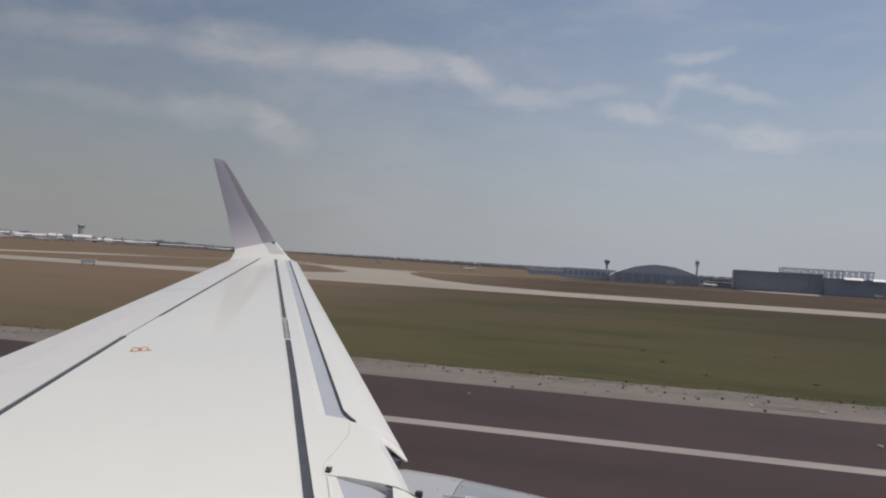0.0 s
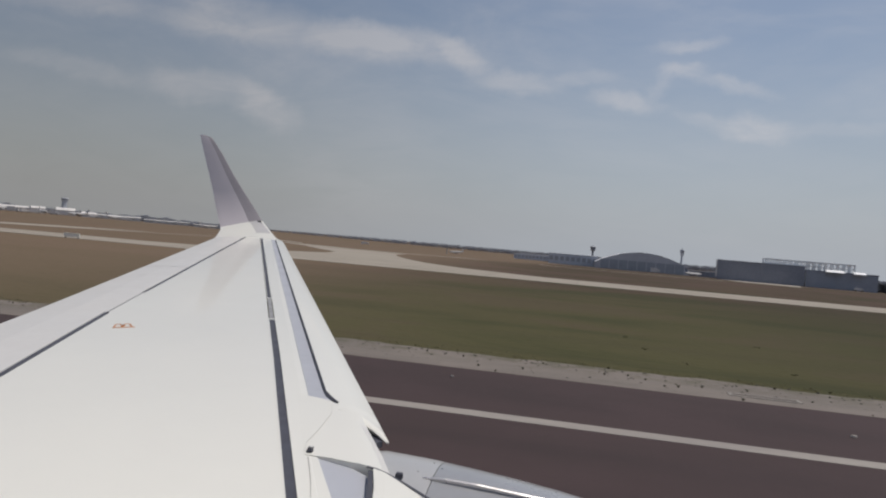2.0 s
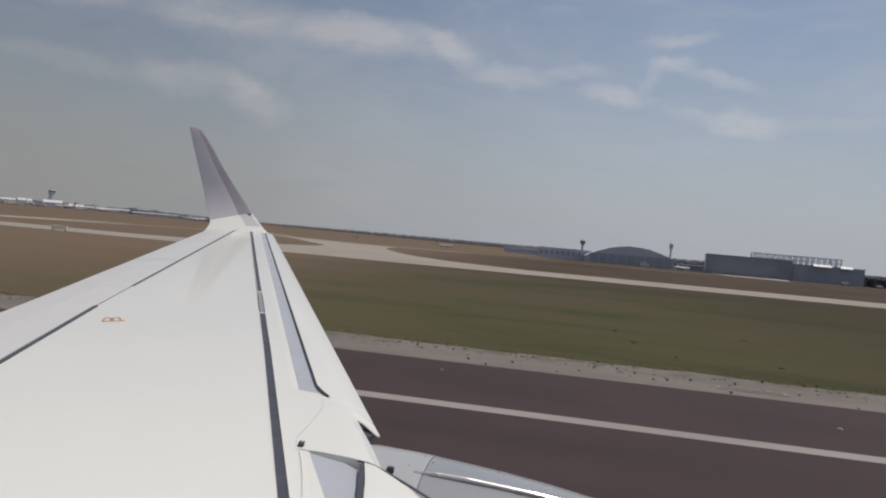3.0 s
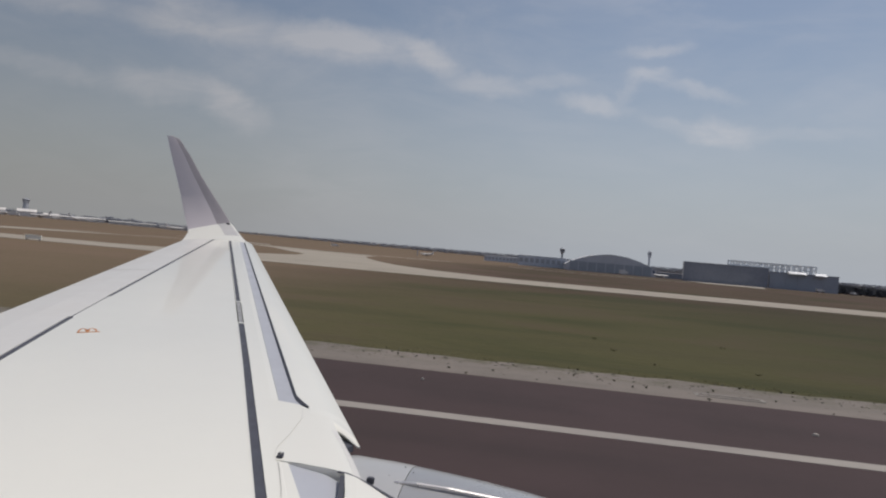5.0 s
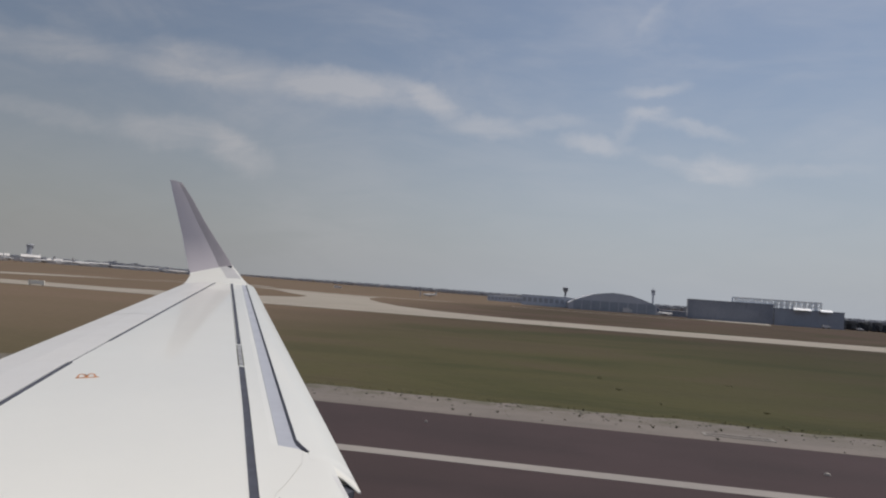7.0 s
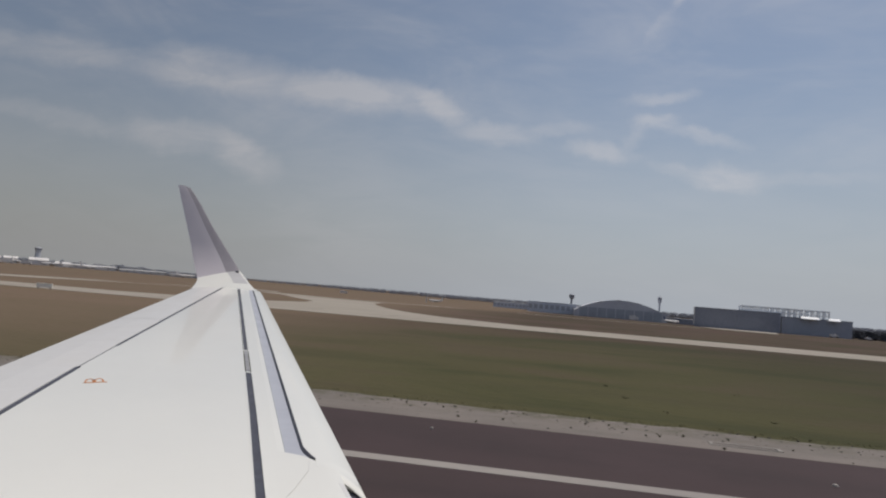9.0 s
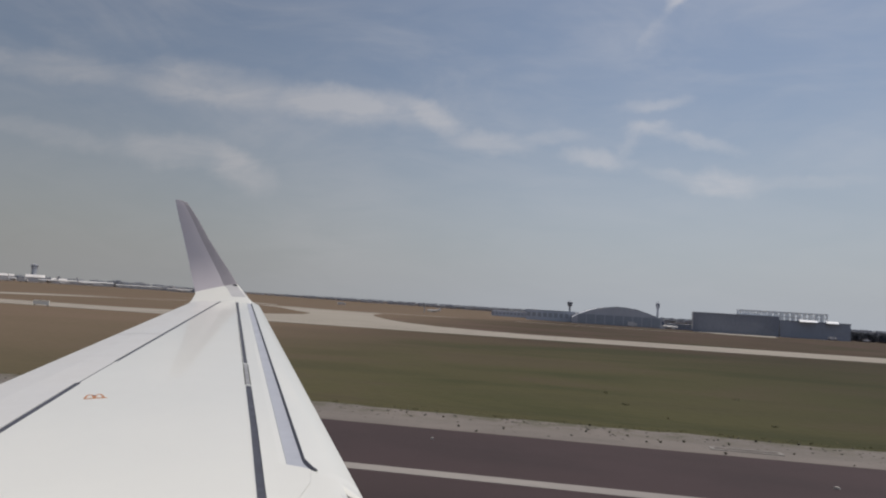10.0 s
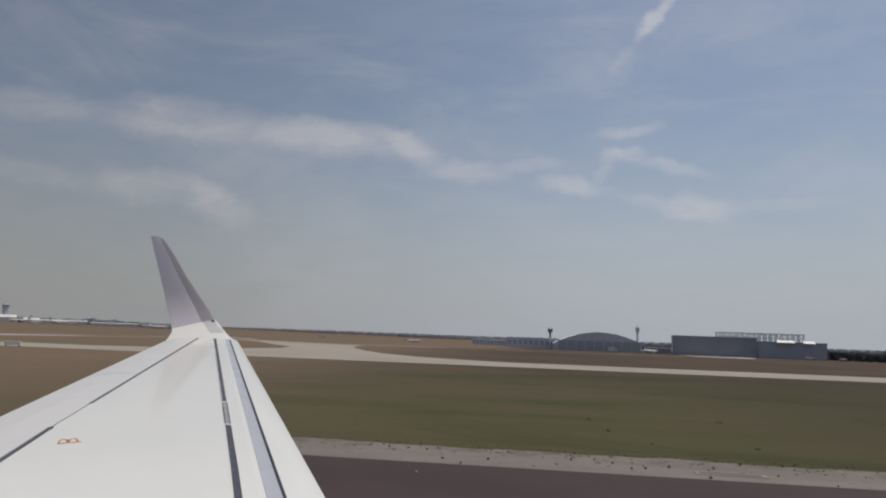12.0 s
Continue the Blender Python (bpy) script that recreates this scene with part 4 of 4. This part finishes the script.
def fuselage():
    """A length of cabin wall with the window that the view goes through."""
    R, cy, cz, t = 1.88, -1.72, 3.35, 0.07
    xs = [-4.5, -2, -0.9, -0.235, 0.165, 0.9, 2, 4.0]
    lo, hi = math.degrees(math.asin(0.20 / R)), math.degrees(math.asin(0.62 / R))
    angles = list(range(-90, -8, 9)) + [0, lo, 0.5 * (lo + hi), hi] + list(range(27, 262, 9))
    bm = bmesh.new()
    shells = []
    for r in (R, R - t):
        shells.append([[bm.verts.new((x, cy + r * math.cos(radians(a)), cz + r * math.sin(radians(a)))) for x in xs] for a in angles])
    hole = lambda i, j: angles[i] >= lo - 1e-6 and angles[i + 1] <= hi + 1e-6 and xs[j] > -0.3 and xs[j + 1] < 0.2
    n, k = len(angles), len(xs)
    for s in shells:
        for i in range(n):
            for j in range(k - 1):
                i2 = (i + 1) % n
                if i < n - 1 and hole(i, j):
                    continue
                bm.faces.new((s[i][j], s[i][j + 1], s[i2][j + 1], s[i2][j]))
    o, q = shells
    for j in (0, k - 1):
        for i in range(n):
            i2 = (i + 1) % n
            bm.faces.new((o[i][j], o[i2][j], q[i2][j], q[i][j]))
    body = part("cabin_wall", bm, M["wing"], plane, "white fuselage side with a cabin window", smooth=True)
    for x in (-4.49, 3.99):
        bm = loft([[(x + d, cy + (R - 0.075) * math.cos(radians(a)), cz + (R - 0.075) * math.sin(radians(a))) for a in angles] for d in (0, 0.02 if x < 0 else -0.02)])
        part("bulkhead", bm, M["cabin"], body)
    # rounded rim of the window
    y = cy + math.sqrt(R * R - 0.42 ** 2)
    rim = lambda sx, sz, yy: [(-0.035 + sx * math.copysign(abs(math.cos(a)) ** 0.55, math.cos(a)), yy, 3.76 + sz * math.copysign(abs(math.sin(a)) ** 0.55, math.sin(a))) for a in [k * math.tau / 40 for k in range(40)]]
    secs = [rim(0.215, 0.225, y + 0.012), rim(0.192, 0.203, y + 0.012), rim(0.190, 0.200, y - 0.03), rim(0.215, 0.225, y - 0.03), rim(0.215, 0.225, y + 0.012)]
    part("window_rim", loft(secs, caps=False), M["cabin"], body, "rounded pale window rim", smooth=True)


def main_gear():
    """The leg and two wheels that carry this side."""
    bm = rod(bmesh.new(), (-3.9, 1.12, 0.6), (-3.9, 1.05, 2.0), 0.11, 14)
    leg = part("main_gear_leg", bm, M["nacelle"], plane, smooth=True)
    for y in (0.70, 1.46):
        prof = [(0.14, -0.16), (0.42, -0.20), (0.53, -0.15), (0.565, 0.0), (0.53, 0.15), (0.42, 0.20), (0.14, 0.16)]
        bm = loft([[(-3.9 + r * math.cos(k * math.tau / 28), y + w, 0.595 + r * math.sin(k * math.tau / 28)) for k in range(28)] for r, w in prof])
        part("wheel", bm, M["tyre"], leg, "black rubber tyre", smooth=True)
    bm = rod(bmesh.new(), (-3.9, 0.6, 0.595), (-3.9, 1.56, 0.595), 0.07, 12)
    part("axle", bm, M["metal"], leg)


wing_skin()
wing_nose()
seals()
trailing("flap", 0.3, 3.38, "drooped pale flap section")
trailing("spoiler", 3.40, 10.28, "pale spoiler panel")
trailing("aileron", 10.30, 14.93, "pale aileron")
slat()
engine_side_panels()
winglet()
markings()
nacelle()
fuselage()
main_gear()

# ------------------------------------------------------------ far buildings


def hangar(name, x0, x1, y0, depth, top, label, mat, bays, roof=None):
    base = FALL(0.5 * (x0 + x1), y0)
    ob = thing(name, (0.5 * (x0 + x1), y0, base), label, "hangar")
    w, h = x1 - x0, top - base
    skew = 0.24 * depth                                     # the end wall is not square to the front
    body = part("wall", prism([(-w / 2, 0), (w / 2, 0), (w / 2, depth), (-w / 2 + skew, depth)], 0, h), mat, ob)
    bm = prism([(-w / 2 - 0.3, -0.3), (w / 2 + 0.3, -0.3), (w / 2 + 0.3, depth + 0.3), (-w / 2 - 0.3 + skew, depth + 0.3)], h, h + 0.7)
    part("roof_edge", bm, M["hangar"] if roof is None else roof, ob)
    step = w * 0.92 / bays
    for i in range(bays):
        x = -w * 0.46 + step * (i + 0.5)
        bm = box(bmesh.new(), x - step * 0.49, x + step * 0.49, -0.2, 0.0, 0, h * 0.72, 0.08)
        part("door_leaf", bm, mat, body)
    for i in range(int(w / 6.0)):
        x = -w / 2 + 3.0 + 6.0 * i
        part("cladding_rib", box(bmesh.new(), x - 0.25, x + 0.25, -0.25, 0.0, h * 0.74, h - 0.1), mat, body)
    return ob


big = hangar("hangar", 109, 174.5, 600, 60, 8.3, "long dark blue grey hangar with tall sliding doors", M["hangar"], 8)
part("end_panel", box(bmesh.new(), -33.6, -32.8, -0.4, 0.6, 2.0, 15.6, 0.05), M["far_white"], big, "white end wall panel")
hangar("hangar", 176.0, 228, 601.5, 60, 5.9, "grey hangar under a white lattice roof frame", M["hangar_pale"], 5)
taxiway("service_road", [(-17, 300), (7, 296), (36, 312), (66, 334), (66, 350), (36, 328), (7, 310), (-17, 316)], 0.05, "thin pale service road before the arched hangar")
taxiway("hangar_apron", [(84, 395), (100, 345), (171, 598.5), (112, 598.5)], 0.05, "pale concrete apron before the hangar doors")


def roof_truss(x0, x1, y, z0, z1, bays):
    ob = thing("roof_truss", (0.5 * (x0 + x1), y, z0), "pale open lattice frame standing on the hangar roof", "truss")
    w, h = x1 - x0, z1 - z0
    for d in (0.0, 9.0):
        bm = bmesh.new()
        box(bm, -w / 2, w / 2, d - 0.4, d + 0.4, h - 1.1, h, 0.05)
        box(bm, -w / 2, w / 2, d - 0.4, d + 0.4, 0.2, 1.0, 0.05)
        part("chord", bm, M["truss"], ob)
    for i in range(bays + 1):
        x = -w / 2 + w * i / bays
        bm = bmesh.new()
        for d in (0.0, 9.0):
            box(bm, x - 0.65, x + 0.65, d - 0.42, d + 0.42, -2.6, h + 0.02, 0.05)
        rod(bm, (x, 0, h - 0.4), (x, 9, h - 0.4), 0.3, 6)
        part("post", bm, M["truss"], ob)
        if i < bays:
            bm = bmesh.new()
            rod(bm, (x, 0, 0.6 if i % 2 else h - 0.5), (x + w / bays, 0, h - 0.5 if i % 2 else 0.6), 0.24, 6)
            part("brace", bm, M["truss"], ob)


roof_truss(146, 211, 603, 8.6, 13.2, 15)
for x0, x1, z in ((189.6, 203, 6.6), (209.6, 218.4, 6.45)):
    ob = thing("roof_light", (0.5 * (x0 + x1), 598, z - 0.6), "long white roof light on the dark hangar", "roof light", "roof lights")
    w = x1 - x0
    part("shell", prism([(-w / 2, 0), (w / 2, 0), (w / 2, 4), (-w / 2, 4)], -0.3, lambda x, y: 0.2 + 1.6 * y / 4), M["roof"], ob)


def dome_hangar(x0, x1, y0, depth, top):
    base = FALL(0.5 * (x0 + x1), y0)
    ob = thing("arched_hangar", (0.5 * (x0 + x1), y0, base), "wide dark hangar with a low arched roof", "hangar")
    w, h = x1 - x0, top - base
    prof = [(-w / 2, 0)] + [(-w / 2 + w * i / 24, h * (0.20 + 0.80 * math.sin(math.pi * (0.03 + 0.93 * i / 24)) ** 0.8)) for i in range(25)] + [(w / 2, 0)]
    part("arched_roof", loft([[(x, y, z) for x, z in prof] for y in (0, depth)]), M["dome"], ob)
    for i in range(9):
        x = -w * 0.40 + w * 0.80 * i / 8
        hh = h * 0.52
        part("door_leaf", box(bmesh.new(), x - w * 0.045, x + w * 0.045, -0.6, 0.0, 0, hh, 0.1), M["tower"], ob)
    for i in range(5):
        a = 1 + 5 * i
        rib = [prof[a + 1], prof[min(a + 2, len(prof) - 1)]]
        bm = bmesh.new()
        for k in range(len(rib) - 1):
            rod(bm, (rib[k][0], -0.3, rib[k][1]), (rib[k + 1][0], -0.3, rib[k + 1][1]), 0.35, 6)
        part("roof_rib", bm, M["hangar_pale"], ob)


dome_hangar(22, 146, 1000, 90, 12.7)


def low_block(name, x0, x1, y0, depth, top, mat, label, cat, group="", windows=0, glass="glass", rise=0.5, roof="far_building"):
    """A building with a band of windows and a roof that rises from the front eave."""
    base = FALL(0.5 * (x0 + x1), y0)
    ob = thing(name, (0.5 * (x0 + x1), y0, base), label, cat, group)
    w, h = x1 - x0, top - base - rise
    body = part("wall", box(bmesh.new(), -w / 2, w / 2, 0, depth, 0, h, 0.1), mat, ob)
    ends = [[(x, -0.6, h), (x, -0.6, h + 0.3), (x, 0.22 * depth, h + 0.7 * rise + 0.1), (x, 0.5 * depth, h + rise), (x, depth + 0.6, h + 0.3), (x, depth + 0.6, h)] for x in (-w / 2 - 0.4, w / 2 + 0.4)]
    part("roof", loft(ends), M[roof], ob)
    for i in range(windows):
        x = -w / 2 + w * (i + 0.5) / windows
        part("window", box(bmesh.new(), x - w * 0.32 / windows, x + w * 0.32 / windows, -0.12, 0.0, h * 0.35, h * 0.75), M[glass], body)
    return ob


low_block("airport_building", -46, 27, 1080, 40, 2.6, M["hazy_wall"], "low grey airport building beside the arched hangar", "building", windows=9, roof="hazy_wall", glass="tower")
low_block("airport_building", 147, 192, 1010, 30, -5.4, M["hangar"], "low dark shed row beyond the arched hangar", "building", windows=8, roof="hangar")
low_block("airport_building", -132, -58, 1450, 40, -5.0, M["hazy_wall"], "long low hazy airport building", "building", windows=10, roof="hazy_wall", glass="tower")


def control_tower(x, y, top, r, cab, label, mat=None):
    ob = thing("control_tower", (x, y, FALL(x, y)), label, "tower")
    h = top - FALL(x, y)
    mat = mat or M["tower"]
    ring = lambda rr, z: [(rr * math.cos(k * math.tau / 12), rr * math.sin(k * math.tau / 12), z) for k in range(12)]
    part("shaft", loft([ring(r * 1.15, 0), ring(r, h * 0.3), ring(r * 0.9, h * 0.72)]), mat, ob, smooth=True)
    part("cab_base", loft([ring(r * 0.9, h * 0.70), ring(cab * 0.95, h * 0.80), ring(cab, h * 0.83)]), mat, ob)
    part("cab_window", loft([ring(cab * 0.92, h * 0.83), ring(cab * 1.08, h * 0.92)]), M["glass"], ob)
    part("cab_roof", loft([ring(cab * 1.12, h * 0.92), ring(cab * 1.0, h * 0.95), ring(cab * 0.3, h * 0.97)]), mat, ob)
    part("mast", rod(bmesh.new(), (0, 0, h * 0.96), (0, 0, h * 1.03), 0.3, 6), mat, ob)


control_tower(22.5, 1300, 21.2, 1.9, 4.6, "dark airport control tower with a wide cab")
control_tower(142.0, 1050, 23.8, 1.5, 2.7, "slender dark tower beside the arched hangar")


def parked_jet(x, y, heading, size, tail, label):
    ob = thing("parked_airplane", (x, y, FALL(x, y)), label, "airplane", "parked airplanes")
    ob.rotation_euler = (0, 0, radians(heading))
    s = size / 30.0
    prof = [(-15, 0.3), (-13, 1.0), (-9, 1.8), (-4, 2.0), (8, 2.0), (12, 1.7), (14, 1.0), (15, 0.2)]
    part("fuselage", loft([[(px * s, r * s * math.cos(k * math.tau / 12), 3.6 * s + r * s * math.sin(k * math.tau / 12) + (0.8 * s if px < -8 else 0)) for k in range(12)] for px, r in prof]), M["far_white"], ob, smooth=True)
    fin = [(-15.5, 11.5), (-13.6, 11.5), (-9.5, 5.4), (-14, 5.4)]
    part("fin", loft([[(a * s, d * s, b * s) for a, b in fin] for d in (-0.2, 0.2)]), tail, ob)
    for side in (-1, 1):
        w = [(3.5, 1.5), (-3.5, 15), (-5.5, 15), (-3.5, 1.5)]
        part("wing", loft([[(a * s, side * b * s, (2.8 + 0.08 * b + d) * s) for a, b in w] for d in (0, 0.35)]), M["far_white"], ob)
        t = [(-11, 1), (-14, 6), (-15.5, 6), (-14.5, 1)]
        part("tailplane", loft([[(a * s, side * b * s, (4.6 + d) * s) for a, b in t] for d in (0, 0.25)]), M["far_white"], ob)
        part("engine", loft([[(px * s, side * 5 * s + 0.9 * s * math.cos(k * math.tau / 10), 1.9 * s + 0.9 * s * math.sin(k * math.tau / 10)) for k in range(10)] for px in (0.5, 4.5)]), M["far_white"], ob, smooth=True)
        part("wheel", loft([[(-1.5 * s + 0.6 * s * math.cos(k * math.tau / 12), side * (2.6 + d) * s, 0.6 * s + 0.6 * s * math.sin(k * math.tau / 12)) for k in range(12)] for d in (0, 0.5)]), M["tyre"], ob)
    return ob


parked_jet(146, 960, 25, 24, M["blue"], "parked airliner with a dark blue tail fin")
parked_jet(-182, 1046, 175, 22, M["far_white"], "distant white airliner taxiing")


# the passenger terminal far behind the wing
def polar(az, dist):
    return -dist * math.sin(radians(az)), dist * math.cos(radians(az))


for az, dist, w, top, rise, mat, lab in (
        (45.0, 1050, 70, 6.5, 2.5, "far_building", "long low grey terminal concourse"), (42.4, 1040, 34, 5.5, 2.5, "far_white", "low pale terminal block"),
        (40.9, 1030, 15, 6.8, 3.0, "far_white", "small white pitched terminal block"), (39.2, 1030, 21, 7.6, 3.6, "far_white", "tall white pitched terminal block"),
        (37.7, 1020, 17, 4.6, 3.4, "far_white", "white wedge roofed terminal pier"), (35.8, 1040, 58, 3.4, 1.8, "far_building", "long low grey concourse with a pale roof"),
        (32.4, 1090, 62, 1.6, 1.2, "far_building", "long low hazy building"), (29.6, 1120, 34, 0.2, 1.0, "far_building", "low hazy cargo shed")):
    x, y = polar(az, dist)
    ob = low_block("terminal_building", x - w / 2, x + w / 2, y, 25, top, M[mat], lab, "building", "terminal buildings", windows=max(4, int(w / 9)), glass="glass_pale", rise=rise, roof=mat)
    ob.rotation_euler = (0, 0, radians(az))
x, y = polar(39.3, 1060)
control_tower(x, y, 21.8, 3.6, 4.2, "dark hazy control tower above the terminal")
for az, dist, turn in ((43.0, 960, 20), (40.6, 960, -30), (38.4, 965, 200), (36.0, 990, 10), (29.5, 1100, 15)):
    x, y = polar(az, dist)
    parked_jet(x, y, turn, 24, M["far_white"], "white airliner parked at the distant terminal")


def sign_board(x, y, w, label):
    ob = thing("taxiway_sign", (x, y, 0), label, "sign", "taxiway signs")
    part("panel", box(bmesh.new(), -w / 2, w / 2, -0.08, 0.08, 0.20, 0.75, 0.02), M["sign"], ob)
    for s in (-0.4, 0.4):
        part("leg", box(bmesh.new(), s * w - 0.05, s * w + 0.05, -0.05, 0.05, 0, 0.27), M["seal"], ob)


sign_board(-69.0, 86.2, 2.4, "long pale taxiway sign board in the dry grass")
sign_board(-173.0, 56.0, 2.2, "dark backed taxiway sign board in the grass")
sign_board(-120.0, 66.0, 2.6, "pale backed taxiway sign board in the grass")
for i in range(5):
    ob = thing("edge_marker", (110 + 1.5 * i, 85.2, 0), "small dark edge light on a short stake", "light", "edge markers")
    part("stake", rod(bmesh.new(), (0, 0, 0), (0, 0, 0.32), 0.05, 6), M["seal"], ob)
    part("lamp", loft([[(r * math.cos(k * math.tau / 8), r * math.sin(k * math.tau / 8), z) for k in range(8)] for r, z in ((0.09, 0.30), (0.12, 0.40), (0.05, 0.50))]), M["seal_light"], ob)
for x, y in ((-114.5, 22.4), (-128.4, 40.5), (-130.3, 43.6), (-131.0, 46.4), (-174.3, 23.0), (-163.0, 46.0)):
    ob = thing("edge_light", (x, y, 0.03), "small runway exit edge light with a pale base", "light", "exit edge lights")
    part("base", loft([[(r * math.cos(k * math.tau / 10), r * math.sin(k * math.tau / 10), z) for k in range(10)] for r, z in ((0.15, 0.0), (0.14, 0.03), (0.07, 0.06))]), M["debris"], ob)
    part("lamp", loft([[(r * math.cos(k * math.tau / 8), r * math.sin(k * math.tau / 8), z) for k in range(8)] for r, z in ((0.04, 0.05), (0.09, 0.16), (0.09, 0.30), (0.04, 0.36))]), M["seal"], ob)
ob = thing("mast", (-150, 800, FALL(-150, 800)), "thin dark mast far across the field", "mast")
part("pole", rod(bmesh.new(), (0, 0, 0), (0, 0, 9.5), 0.5, 6), M["tower"], ob)
part("beacon", rod(bmesh.new(), (0, 0, 9.4), (0, 0, 10.4), 0.8, 6), M["tower"], ob)



def service_truck(x, y, turn, w, h, label):
    """A box truck on the apron: cargo body, cab, wheels."""
    ob = thing("service_truck", (x, y, FALL(x, y)), label, "truck", "apron trucks")
    ob.rotation_euler = (0, 0, radians(turn))
    part("body", box(bmesh.new(), -w * 0.5, w * 0.22, -1.3, 1.3, 0.8, h, 0.1), M["far_white"], ob)
    part("cab", box(bmesh.new(), w * 0.25, w * 0.5, -1.2, 1.2, 0.8, h * 0.75, 0.25), M["far_white"], ob)
    for px in (-w * 0.35, w * 0.36):
        for side in (-1.15, 1.15):
            part("wheel", loft([[(px + 0.5 * math.cos(k * math.tau / 10), side + d, 0.5 + 0.5 * math.sin(k * math.tau / 10)) for k in range(10)] for d in (-0.15, 0.15)]), M["tyre"], ob)


for az, dist, turn, w, h in ((45.3, 900, 30, 9, 4.2), (44.2, 915, 70, 12, 5.0), (43.6, 890, 40, 8, 3.8), (42.4, 905, 10, 13, 5.4), (41.7, 885, 60, 8, 4.0),
                             (41.1, 900, 35, 11, 5.0), (39.9, 905, 15, 9, 4.6), (37.4, 930, 50, 9, 4.2), (35.2, 950, 30, 11, 4.0)):
    x, y = polar(az, dist)
    service_truck(x, y, turn, w, h, "white box truck on the terminal apron")

service_truck(-329, 1058, 20, 12, 4.2, "long white truck crossing the far field")
service_truck(101, 985, 5, 12, 6.5, "tall white truck before the arched hangar")
service_truck(209, 585, 0, 6, 2.6, "white van parked before the dark hangar")
service_truck(252, 632, 8, 5, 2.4, "white van parked beside the hangar")

# ------------------------------------------------------------ woods


def woods(name, label, spots, mat, seed, clumps, fine, size=0.125):
    """Trees joined into one mass: tapered trunks and crowns of ragged clumps."""
    rng = random.Random(seed)
    ball = bmesh.new()
    bmesh.ops.create_icosphere(ball, subdivisions=fine, radius=1)
    bv = [v.co.copy() for v in ball.verts]
    bf = [[v.index for v in f.verts] for f in ball.faces]
    ball.free()
    verts, faces = [], []
    for x, y, h in spots:
        k, base = len(verts), FALL(x, y)
        for r, z in ((0.05 * h, 0), (0.02 * h, 0.6 * h)):
            verts.extend([(x + r * math.cos(a * math.tau / 5), y + r * math.sin(a * math.tau / 5), base + z) for a in range(5)])
        faces.extend([(k + a, k + (a + 1) % 5, k + 5 + (a + 1) % 5, k + 5 + a) for a in range(5)])
        for _ in range(clumps):
            a, u = rng.random() * math.tau, rng.random() ** 0.6
            cx, cy, cz = x + u * 0.36 * h * math.cos(a), y + u * 0.36 * h * math.sin(a), base + h * rng.uniform(0.10, 0.92)
            s = h * rng.uniform(0.55, 1.2) * size * (1.15 - 0.4 * (cz - base) / h)
            k = len(verts)
            for c in bv:
                j = 1 + rng.uniform(-0.35, 0.35)
                verts.append((cx + c.x * s * 1.2 * j, cy + c.y * s * 1.2 * j, cz + c.z * s * j))
            faces.extend([[k + i for i in f] for f in bf])
    me = bpy.data.meshes.new(name)
    me.from_pydata(verts, [], faces)
    me.materials.append(mat)
    return tagged(new(name, me), label, "trees", kind="stuff")


rng = random.Random(5)
spots = []
for i in range(300):
    x = rng.uniform(232, 560)
    h = rng.uniform(7.6, 9.2) + (3.5 if 330 < x < 450 else 0)
    spots.append((x, 690 + 0.1 * (x - 250) + rng.uniform(-25, 45), h))
woods("woodland", "dark hazy belt of broadleaf trees behind the field", spots, M["leaf"], 8, 170, 1, 0.08)
spots = []
for i in range(2400):
    x = -2900 + 4900 * i / 2400 + rng.uniform(-6, 6)
    y = 2600 + rng.uniform(-70, 70)
    spots.append((x, y, rng.uniform(-0.9, 0.4) - FALL(x, y) + 0.6 * math.sin(x * 0.006)))
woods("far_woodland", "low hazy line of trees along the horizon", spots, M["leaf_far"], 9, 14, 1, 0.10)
spots = []
for i in range(420):
    az = rng.uniform(26, 47)
    x, y = polar(az, rng.uniform(1230, 1330))
    spots.append((x, y, rng.uniform(7.6, 9.6) + 3.2 * math.exp(-((az - 33.9) / 0.35) ** 2) + 2.6 * math.exp(-((az - 32.5) / 0.35) ** 2) + (2.5 if az > 42.5 else 0.0)))
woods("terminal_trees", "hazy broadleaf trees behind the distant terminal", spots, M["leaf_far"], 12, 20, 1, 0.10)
